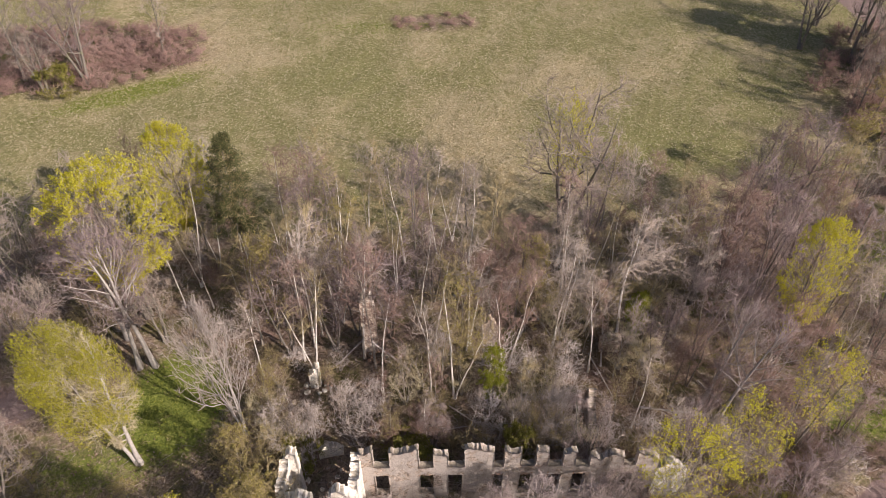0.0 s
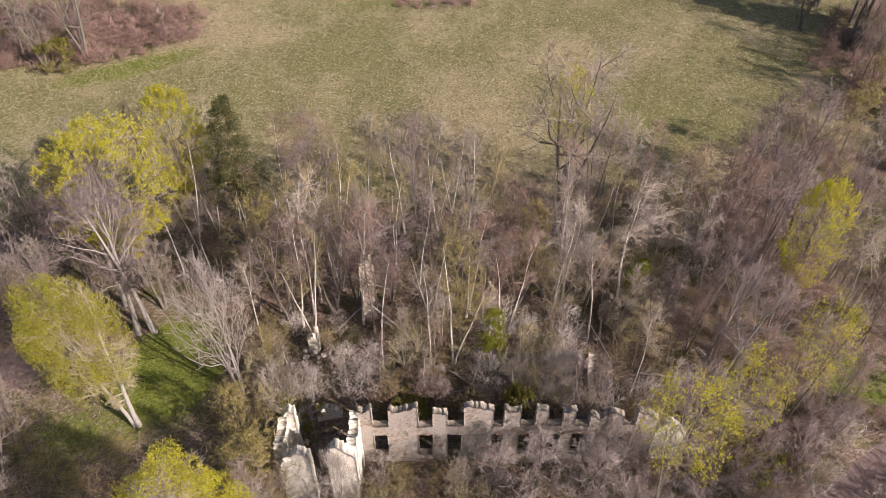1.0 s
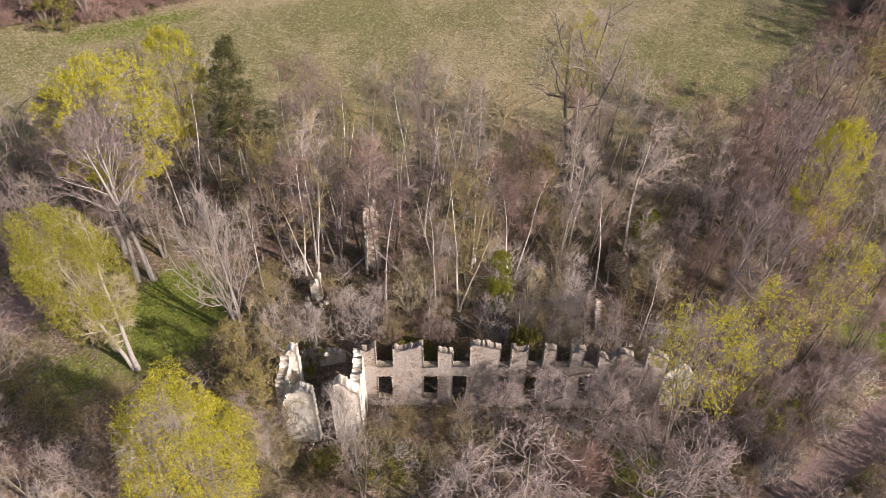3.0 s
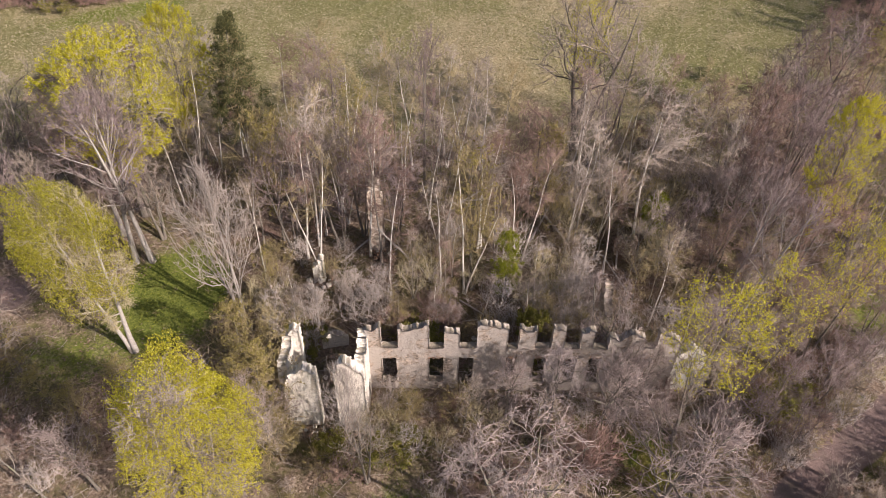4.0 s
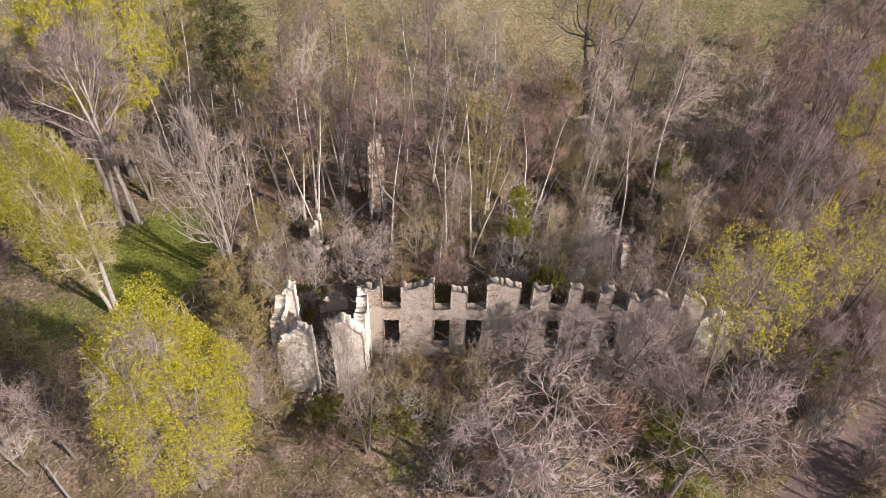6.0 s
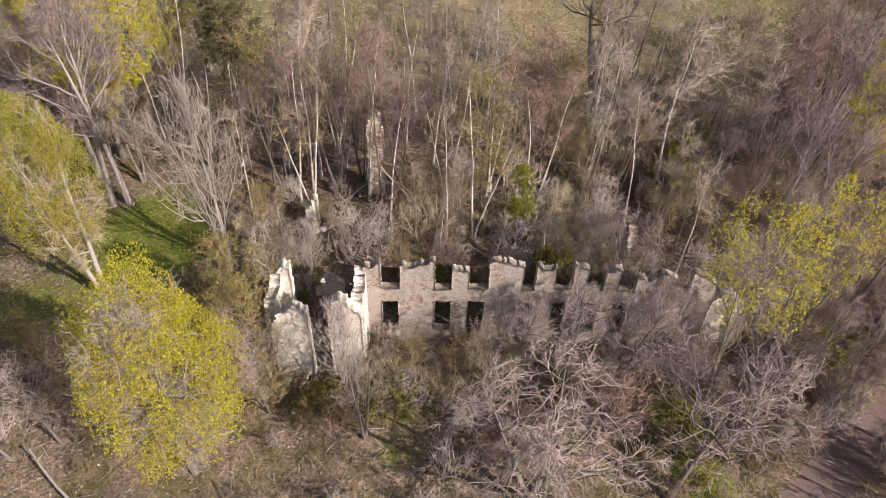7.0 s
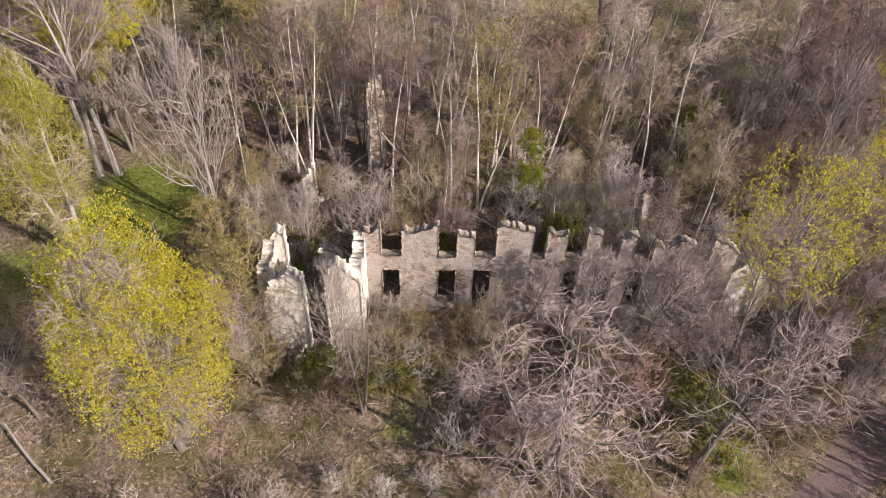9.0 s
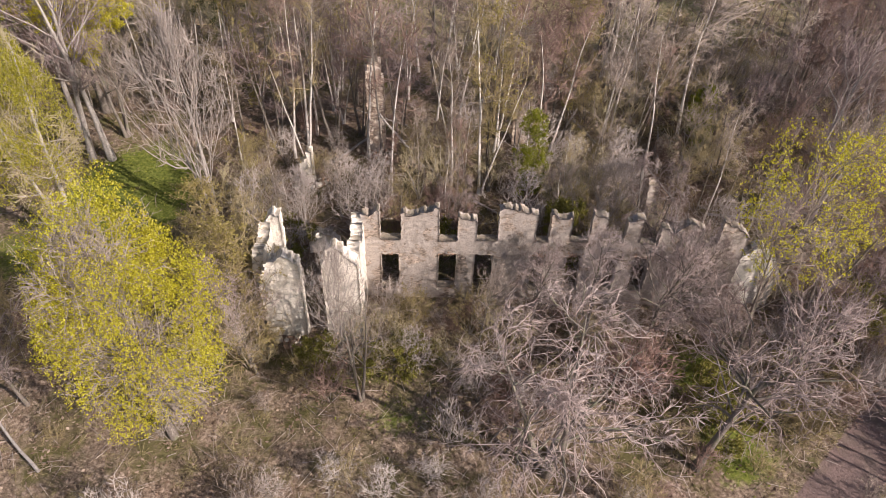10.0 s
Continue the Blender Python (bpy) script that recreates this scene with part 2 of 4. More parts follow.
def tubes(pts, rad, sides, tip=True):
    """Round tapered stems along polylines. pts: n x m x 3, rad: n x m. With tip, the last ring closes to a point."""
    n, m, _ = pts.shape
    tang = unit(np.gradient(pts, axis=1))
    ref = np.where(np.abs(tang[..., 2:3]) > 0.9, np.array([1.0, 0, 0]), np.array([0, 0, 1.0]))
    u = unit(np.cross(tang, ref))
    v = np.cross(tang, u)
    a = np.arange(sides) * 2 * np.pi / sides
    ring = u[:, :, None, :] * np.cos(a)[:, None] + v[:, :, None, :] * np.sin(a)[:, None]
    body = pts[:, :, None, :] + ring * rad[:, :, None, None]
    rings = m - 1 if tip else m
    stem = body[:, :rings].reshape(n, rings * sides, 3)
    if tip:
        stem = np.concatenate([stem, pts[:, -1:, :]], axis=1)
    per = stem.shape[1]
    base = (np.arange(n) * per)[:, None]
    quads, tris = [], []
    i = np.arange(sides)
    j = (i + 1) % sides
    for k in range(rings - 1):
        q = np.stack([k * sides + i, k * sides + j, (k + 1) * sides + j, (k + 1) * sides + i], axis=1)
        quads.append((base[:, :, None] + q[None]).reshape(-1, 4))
    if tip:
        k = rings - 1
        q = np.stack([k * sides + i, k * sides + j, np.full(sides, rings * sides)], axis=1)
        tris.append((base[:, :, None] + q[None]).reshape(-1, 3))
    return stem.reshape(-1, 3), np.concatenate(quads) if quads else np.zeros((0, 4), int), np.concatenate(tris) if tris else np.zeros((0, 3), int)


def merge(*shapes):
    """Joins (verts, quads, tris) shapes into one."""
    vs, qs, ts, off = [], [], [], 0
    for v, q, t in shapes:
        vs.append(v)
        qs.append(q + off)
        ts.append(t + off)
        off += len(v)
    return np.concatenate(vs), np.concatenate(qs), np.concatenate(ts)


def grow(rng, start, way, length, r0, r1, m, lift=0.0, wobble=0.12):
    """Polylines that start at points, go a way and bend upwards by lift."""
    n = len(start)
    pts, d = [start], unit(way)
    for _ in range(m - 1):
        d = d + rng.normal(0, wobble, (n, 3))
        d[:, 2] += lift / (m - 1)
        d = unit(d)
        pts.append(pts[-1] + d * (length / (m - 1))[:, None])
    s = np.linspace(0, 1, m)
    return np.stack(pts, axis=1), r0[:, None] * (1 - s) + r1[:, None] * s


def shoots(rng, pts, rad, per, lo, hi, angle, spread=0.25):
    """Starts, ways and girths of side shoots along polylines."""
    n, m, _ = pts.shape
    s = rng.uniform(lo, hi, (n, per)) * (m - 1)
    k = np.minimum(s.astype(int), m - 2)
    f = (s - k)[..., None]
    rows = np.arange(n)[:, None]
    a, b = pts[rows, k], pts[rows, k + 1]
    at = a * (1 - f) + b * f
    r = rad[rows, k] * (1 - f[..., 0]) + rad[rows, k + 1] * f[..., 0]
    along = unit(b - a)
    side = unit(np.cross(along, rng.normal(0, 1, (n, per, 3))))
    ang = np.radians(angle) + rng.normal(0, spread, (n, per, 1))
    way = along * np.cos(ang) + side * np.sin(ang)
    return at.reshape(-1, 3), way.reshape(-1, 3), r.ravel(), (s / (m - 1)).ravel(), np.repeat(np.arange(n), per)


def blades(rng, at, size, lie=0.0, wide=0.55):
    """Leaf-shaped blades with a fold, one at each point. lie: 1 keeps them flat to the ground."""
    n = len(at)
    u = rng.normal(0, 1, (n, 3))
    u[:, 2] *= 1 - lie
    u = unit(u)
    w = unit(np.cross(u, rng.normal(0, 1, (n, 3)) * (1 - lie) + np.array([0, 0, 1.0]) * lie))
    h = np.cross(u, w)
    s = (size * rng.uniform(0.7, 1.3, n))[:, None]
    corner = np.stack([at - u * s * 0.5, at + w * s * wide * 0.5 + h * s * 0.12, at + u * s * 0.5, at - w * s * wide * 0.5 + h * s * 0.12], axis=1)
    base = np.arange(n)[:, None] * 4
    tris = np.concatenate([base + np.array([0, 1, 2]), base + np.array([0, 2, 3])])
    return corner.reshape(-1, 3), np.zeros((0, 4), int), tris


# ---------------------------------------------------------------- ground
def swell(x, y, cx, cy, rx, ry):
    return np.exp(-((x - cx) / rx) ** 2 - ((y - cy) / ry) ** 2)


def ground_height(x, y):
    """The lie of the land: level meadow, a mound of rubble in the ruin, a sunken lane."""
    x, y = np.asarray(x, float), np.asarray(y, float)
    z = 1.3 * swell(x, y, 0.9, 33, 11.4, 7) + 0.9 * swell(x, y, -5.7, 16, 6.6, 4) - 0.6 * swell(x, y, -29.3, 38, 8.5, 8)
    z = z - 0.5 * swell(x, y, 27.4, 16, 9.5, 6)
    z = z + 0.12 * np.sin(x * 0.55 + 1.3 * np.sin(y * 0.31)) * np.cos(y * 0.47 + np.sin(x * 0.23))
    z = z + 0.06 * np.sin(x * 1.9 + y * 0.7) * np.sin(y * 1.6 - x * 0.5)
    return z * np.exp(-(np.maximum(0, np.hypot(x, y - 55) - 150) / 60) ** 2)


def soft(v, lo, hi):
    t = np.clip((v - lo) / (hi - lo), 0, 1)
    return t * t * (3 - 2 * t)


def wood_zone(x, y):
    """1 in the wood, 0 on the meadow."""
    edge = 61 + 3.0 * np.sin(x * 0.14 + 0.6) + 2.0 * np.sin(x * 0.37) - 10.0 * np.exp(-((x - 7) / 8) ** 2) - 0.010 * np.maximum(0, -x - 25) ** 2 + 0.012 * np.maximum(0, x - 38) ** 2
    main = 1 - soft(y - edge, -5, 5)
    corner = np.maximum(swell(x - (y - 96) * 0.5, y, -60, 97, 21, 9) * 1.5, swell(x, y, 70, 84, 15.1, 20) * 1.3)
    corner = np.maximum(corner, swell(x, y, -1.9, 108, 8.5, 3) * 1.1)
    return np.clip(np.maximum(main, corner), 0, 1)


def lawn_zone(x, y):
    """Fresh green grass."""
    z = swell(x, y, -26.2, 35, 4.9, 6) * 1.5 + swell(x, y, -32.5, 26, 6.5, 4.2) * 0.42 + swell(x, y, -36, 29, 4.7, 4) * 0.3 + swell(x, y, -45.4, 62, 9.5, 5) * 0.7
    z = z + np.exp(-(((x + 46) * 0.89 + (y - 87.5) * 0.45) / 13) ** 2 - (((y - 87.5) * 0.89 - (x + 46) * 0.45) / 2.8) ** 2) * 0.95 + swell(x, y, 39.7, 33, 5.7, 4) * 0.8 + swell(x, y, 27.4, 72, 8.5, 6) * 0.42 + swell(x, y, 49.2, 52, 8.5, 9) * 0.7
    z = z + swell(x, y, 15.7, 13, 2.6, 2.2) * 0.9 + swell(x, y, -4.3, 14.6, 3, 2) * 0.55 + swell(x, y, 15.1, 18.6, 3.3, 3) * 0.8 + swell(x, y, -13.2, 107, 15.1, 4) * 0.5 + swell(x, y, -54.9, 112, 15.1, 5) * 0.4
    return np.clip(z, 0, 1)


def dry_zone(x, y):
    """How bleached the meadow is."""
    z = 0.5 + 0.55 * swell(x + (y - 70) * 0.3, y, 5, 68, 8, 18) + 0.3 * swell(x, y, 28.4, 66, 9.5, 5) + 0.4 * swell(x, y, -37.9, 100, 13.2, 8) + 0.3 * swell(x, y, -33.1, 68, 11.4, 6)
    z = z - 0.35 * swell(x, y, 26.5, 75, 11.4, 7) - 0.3 * swell(x, y, -13.2, 92, 11.4, 8) + 0.2 * swell(x, y, 20.8, 92, 13.2, 6)
    return np.clip(z, 0, 1)


def road_zone(x, y):
    """The gravel lane past the ruin, and its far bend."""
    along = (x - 27.0) * 0.815 + (y - 16.6) * 0.58
    off = -(x - 27.0) * 0.58 + (y - 16.6) * 0.815
    lane = (1 - soft(np.abs(off + 0.2 + 0.13 * np.maximum(0, -1 - along)), 1.35, 1.9)) * soft(along, -60, -50) * (1 - soft(along, 60, 80))
    far = 1 - soft(np.abs(x - 74 + (y - 100) * 0.25), 2.5, 4.0)
    far = far * soft(y, 75, 90)
    pale = swell(x, y, -42.6, 34, 4.3, 3.2) * 0.9
    return np.clip(np.maximum(np.maximum(lane, far), pale), 0, 1)


def spaced(lo, hi, step, far):
    mid = np.arange(lo, hi + step, step)
    out = [mid[-1] + step * 1.35 ** k * 4 for k in range(30)]
    left = [mid[0] - step * 1.35 ** k * 4 for k in range(30)]
    return np.array(sorted([v for v in left if v > -far] + list(mid) + [v for v in out if v < far]))


def build_ground():
    xs, ys = spaced(-95, 95, 0.75, 2500), spaced(-5, 130, 0.75, 2500)
    gx, gy = np.meshgrid(xs, ys)
    x, y = gx.ravel(), gy.ravel()
    verts = np.stack([x, y, ground_height(x, y)], axis=1)
    w, h = len(xs), len(ys)
    i = (np.arange(h - 1)[:, None] * w + np.arange(w - 1)[None]).ravel()
    me = mesh_from("ground", verts, [np.stack([i, i + 1, i + w + 1, i + w], axis=1)], smooth=True)
    zone = me.color_attributes.new("zone", "FLOAT_COLOR", "POINT")
    rgba = np.stack([wood_zone(x, y), lawn_zone(x, y), road_zone(x, y), dry_zone(x, y)], axis=1).astype(np.float32)
    zone.data.foreach_set("color", rgba.ravel())
    ob = part("ground", me, GROUND)
    return tagged(ob, "uneven ground with straw meadow, leaf litter and a gravel lane", "ground", kind="structure")


build_ground()


# ---------------------------------------------------------------- ruin
def ruin_wall(name, parent, material, origin, along, length, thick, top, holes=(), step=0.17, seed=1, label=""):
    """A broken masonry wall. top(s): the height at s metres along; holes: rows of (s0, s1, z0, z1). It is laid course by course, so that broken
    edges step from stone to stone."""
    rng = np.random.default_rng(seed)
    rise = 0.14
    cols = int(length / step)
    rows_n = 76
    s = (np.arange(cols) + 0.5) * step
    rough = np.interp(s, np.arange(0, length + 1, 0.55), rng.normal(0, 0.17, len(np.arange(0, length + 1, 0.55))))
    heights = np.array([top(v) for v in s]) + rough + rng.normal(0, 0.06, cols)
    solid = np.zeros((cols, rows_n), bool)
    for i in range(cols):
        for k in range(rows_n):
            z = (k + 0.5) * rise - 1.0
            inside = z < heights[i]
            for s0, s1, z0, z1 in holes:
                if s0 < s[i] < s1 and z0 < z < z1:
                    inside = False
            solid[i, k] = inside
    along = np.array([along[0], along[1], 0.0])
    along = along / np.linalg.norm(along)
    inward = np.array([-along[1], along[0], 0.0])
    index, verts, quads = {}, [], []
    crest = [int(np.flatnonzero(c).max()) + 1 if c.any() else 0 for c in solid]

    def vertex(i, k, side):
        key = (i, k, side)
        if key not in index:
            index[key] = len(verts)
            p = np.array([origin[0], origin[1], 0.0]) + along * (i * step) + inward * (thick * side)
            course = float(k)
            if 0 < i < cols:
                a, b = sorted((crest[i - 1], crest[i]))
                if a <= k <= b and b - a <= 2:
                    course = (a + b) / 2 + (k - (a + b) / 2) * 0.5
            p[2] = course * rise - 1.0
            near = [0 <= ii < cols and 0 <= kk < rows_n and solid[ii, kk] for ii in (i - 1, i) for kk in (k - 1, k)]
            loose = 1.0 if all(near) else 1.1
            verts.append(p + rng.normal(0, loose, 3) * np.array([0.025, 0.03, 0.022]))
        return index[key]

    for i in range(cols):
        for k in range(rows_n):
            if not solid[i, k]:
                continue
            quads.append([vertex(i, k, 0), vertex(i + 1, k, 0), vertex(i + 1, k + 1, 0), vertex(i, k + 1, 0)])
            quads.append([vertex(i + 1, k, 1), vertex(i, k, 1), vertex(i, k + 1, 1), vertex(i + 1, k + 1, 1)])
            for di, dk, a, b in ((-1, 0, (i, k + 1), (i, k)), (1, 0, (i + 1, k), (i + 1, k + 1)), (0, 1, (i + 1, k + 1), (i, k + 1)), (0, -1, (i, k), (i + 1, k))):
                ii, kk = i + di, k + dk
                if 0 <= ii < cols and 0 <= kk < rows_n and solid[ii, kk]:
                    continue
                quads.append([vertex(*a, 0), vertex(*b, 0), vertex(*b, 1), vertex(*a, 1)])
    me = mesh_from(name, np.array(verts), [np.array(quads)])
    return part(name, me, material, parent, label)


def jag(*knots):
    """A broken skyline through (s, height) knots."""
    ks, hs = zip(*knots)
    return lambda v: float(np.interp(v, ks, hs))


ruin = tagged(new("ruined_manor"), "roofless ruin of a plastered masonry manor among trees", "ruin")
FRONT = 24.4
X0 = -7.1
BAYS = [(-5.87, -4.64), (-2.22, -0.99), (0.19, 1.45), (3.88, 4.8), (6.15, 7.24), (8.42, 9.51), (10.55, 11.68), (14.4, 15.5)]
holes = []
for i, (a, b) in enumerate(BAYS):
    rise = 0.02 * (a + 6)
    holes.append((a - X0, b - X0, (0.2 if i == 2 else 1.25) + rise, 4.5 + rise))
    holes.append((a - X0 + 0.02, b - X0 + 0.08, 5.7 + rise, 20))
facade = ruin_wall("facade_wall", ruin, WALL_PLASTER, (X0, FRONT), (1, 0), 24.6, 0.6,
                   jag((0, 7.4), (0.47, 8.1), (1.23, 8.2), (2.46, 8.0), (4.45, 8.3), (4.92, 8.2), (6.15, 7.8), (7, 7.7), (8.52, 8.2), (9.08, 8.7), (10.88, 8.2), (13.06, 8.0),
                       (15.14, 8.3), (16.09, 7.9), (17.98, 8.0), (19.4, 7.2), (20.82, 7.9), (21.95, 7.4), (22.71, 8.0), (23.66, 7.7), (24.6, 6.6)), holes, seed=3)
ruin_wall("pavilion_front_wall", ruin, WALL_WHITE, (-13.06, 20.9), (1, 0), 6.15, 0.8,
          jag((0, 4.6), (0.28, 6.2), (0.66, 7.2), (1.14, 7.0), (1.61, 7.5), (2.08, 7.0), (2.51, 6.8), (3.79, 6.6), (4.07, 7.5), (4.45, 8.2), (5.11, 8.0), (5.58, 7.4), (6.15, 7.2)),
          [(2.5, 3.83, -2, 20)], seed=5)
ruin_wall("pavilion_side_wall", ruin, WALL_WHITE, (-6.91, 21.7), (0, 1), 3.1, 0.75,
          jag((0, 7.2), (0.6, 7.6), (1.4, 6.8), (2.2, 7.4), (3.1, 7.8)), [(1.2, 1.9, 0.6, 3.0)], seed=7)
ruin_wall("pavilion_back_wall", ruin, WALL_WHITE, (-13.44, 24.8), (1, 0), 1.32, 0.8,
          jag((0, 6.0), (0.47, 6.9), (0.85, 7.5), (1.23, 7.2), (1.53, 6.3)), seed=9)
ruin_wall("pavilion_outer_wall", ruin, WALL_WHITE, (-12.87, 21.7), (0, 1), 3.1, 0.7,
          jag((0, 5.6), (0.8, 6.3), (2, 6.0), (3.2, 6.7)), seed=11)
ruin_wall("inner_cross_wall", ruin, WALL_WHITE, (-11.36, 28.3), (1, 0.15), 2.27, 0.6,
          jag((0, 1.2), (0.76, 2.2), (1.51, 1.8), (2.27, 0.8)), seed=12)
ruin_wall("brick_chimney", ruin, WALL_PALE, (-8.14, 40.2), (1, 0.1), 1.42, 1.0,
          jag((0, 7.6), (0.38, 8.9), (0.76, 9.3), (1.04, 8.8), (1.42, 6.4)), step=0.2, seed=13, label="tall weathered brick chimney remnant")
ruin_wall("rear_pier", ruin, WALL_WHITE, (-13.15, 36.1), (1, 0), 1.04, 0.8, jag((0, 2.4), (0.47, 2.6), (0.57, 3.4), (1.04, 3.3)), step=0.2, seed=15)
ruin_wall("right_cross_wall", ruin, WALL_PLASTER, (13.82, 25.5), (0, 1), 8.4, 0.7,
          jag((0, 4.8), (1.5, 2.6), (3, 2.0), (5, 2.2), (6.6, 2.8), (7.6, 4.2), (8.1, 3.6), (8.4, 3.0)), seed=17)
ruin_wall("rear_wall_remnant", ruin, WALL_PALE, (3.79, 41.9), (1, 0), 1.51, 0.8, jag((0, 2.6), (0.76, 3.4), (1.51, 2.0)), seed=19)
ruin_wall("rear_wall_remnant", ruin, WALL_PALE, (15.71, 40.5), (1, 0.05), 2.08, 0.8, jag((0, 1.6), (0.95, 2.3), (2.08, 1.6)), seed=21)
ruin_wall("rear_wall_remnant", ruin, WALL_PALE, (20.44, 40.3), (1, 0.1), 1.51, 0.8, jag((0, 3.0), (0.66, 4.2), (1.51, 2.6)), seed=23)
ruin_wall("right_end_wall", ruin, WALL_WHITE, (17.6, 24.9), (1, 0), 3.22, 0.8, jag((0, 4.2), (0.95, 5.6), (1.7, 5.4), (2.46, 4.0), (3.22, 2.6)), seed=25)

# flat brick arches over the lower windows, each brick uneven
brick_mesh = bpy.data.meshes.new("brick")
bm = bmesh.new()
bmesh.ops.create_cube(bm, size=1.0)
bmesh.ops.bevel(bm, geom=bm.edges[:], offset=0.06, segments=1, affect="EDGES")
bm.to_mesh(brick_mesh)
bm.free()
brick_mesh.materials.append(WALL_BRICK)
rng = np.random.default_rng(31)
for i, (a, b) in enumerate(BAYS):
    if i == 2:
        continue
    z = 4.5 + 0.02 * (a + 6)
    for j in range(8):
        brick = new("brick", brick_mesh)
        brick.parent = facade
        s = a + (j + 0.5) * (b - a) / 8
        brick.matrix_basis = pose(s, FRONT + 0.26 + rng.uniform(-0.04, 0.04), z + 0.06 + rng.uniform(-0.1, 0.06), rng.uniform(-4, 4), rng.uniform(-5, 5), 0)
        brick.scale = (0.105, 0.5, 0.36)


def stone_mesh(name, seed):
    r = np.random.default_rng(seed)
    bm = bmesh.new()
    bmesh.ops.create_icosphere(bm, subdivisions=1, radius=0.5)
    for v in bm.verts:
        v.co = Vector([math.copysign(abs(c) ** 0.7, c) for c in v.co]) * (1 + r.uniform(-0.18, 0.18))
    me = bpy.data.meshes.new(name)
    bm.to_mesh(me)
    bm.free()
    return me


STONES = [stone_mesh("stone", 40 + i) for i in range(5)]
for i, me in enumerate(STONES):
    me.materials.append(WALL_WHITE if i % 2 else WALL_BRICK)


def rubble(label, x, y, rx, ry, count, seed, size=0.45):
    """A heap of fallen stones."""
    r = np.random.default_rng(seed)
    heap = tagged(new("rubble_heap"), label, "rubble", group="heaps of fallen masonry")
    heap.location = (x, y, float(ground_height(x, y)))
    for i in range(count):
        a, d = r.uniform(0, 2 * np.pi), r.uniform(0, 1) ** 0.6
        px, py = x + rx * d * np.cos(a), y + ry * d * np.sin(a)
        s = size * r.uniform(0.35, 1.25)
        stone = new("stone", STONES[int(r.integers(0, 5))])
        stone.parent = heap
        z = float(ground_height(px, py)) + s * 0.12 + (1 - d) * 0.45
        m = pose(px, py, z, *r.uniform(0, 360, 3))
        stone.matrix_basis = Matrix.Translation(-heap.location) @ m
        stone.scale = (s, s * r.uniform(0.6, 1.0), s * r.uniform(0.5, 0.9))


rubble("pale plaster and stone rubble at the broken pavilion wall", -8.1, 19.9, 2.4, 1.5, 70, 51)
rubble("pale rubble below the pavilion wall", -11.9, 20.2, 2.2, 1.0, 26, 52)
rubble("mossy rubble heap inside the ruin", -10, 26.1, 2.6, 2.0, 34, 53)
rubble("rubble along the fallen cross wall", 13.4, 30, 1.6, 3.6, 52, 54)
rubble("rubble spread behind the end of the facade", 17, 27.1, 3.2, 1.6, 40, 55)
rubble("rubble round the rear pier", -12.5, 35.9, 1.5, 1.0, 18, 56)
rubble("rubble at the foot of the brick stack", -7.2, 39.7, 1.6, 0.9, 18, 57, 0.38)
rubble("scattered stones behind the facade", 4.3, 27.9, 6.0, 1.6, 34, 58, 0.35)
rubble("scattered rubble beside the lane", 21.4, 22.7, 2.6, 1.2, 22, 59)


# ---------------------------------------------------------------- trees
def reach(at, way, middle, rx, rz):
    """How far it is from points inside an egg-shaped crown to its outside."""
    p = (at - np.array([0, 0, middle])) / np.array([rx, rx, rz])
    d = way / np.array([rx, rx, rz])
    a, b, c = (d * d).sum(1), (p * d).sum(1), (p * p).sum(1) - 1
    root = np.sqrt(np.maximum(b * b - a * c, 0))
    return np.maximum((-b + root) / a, 0.25)


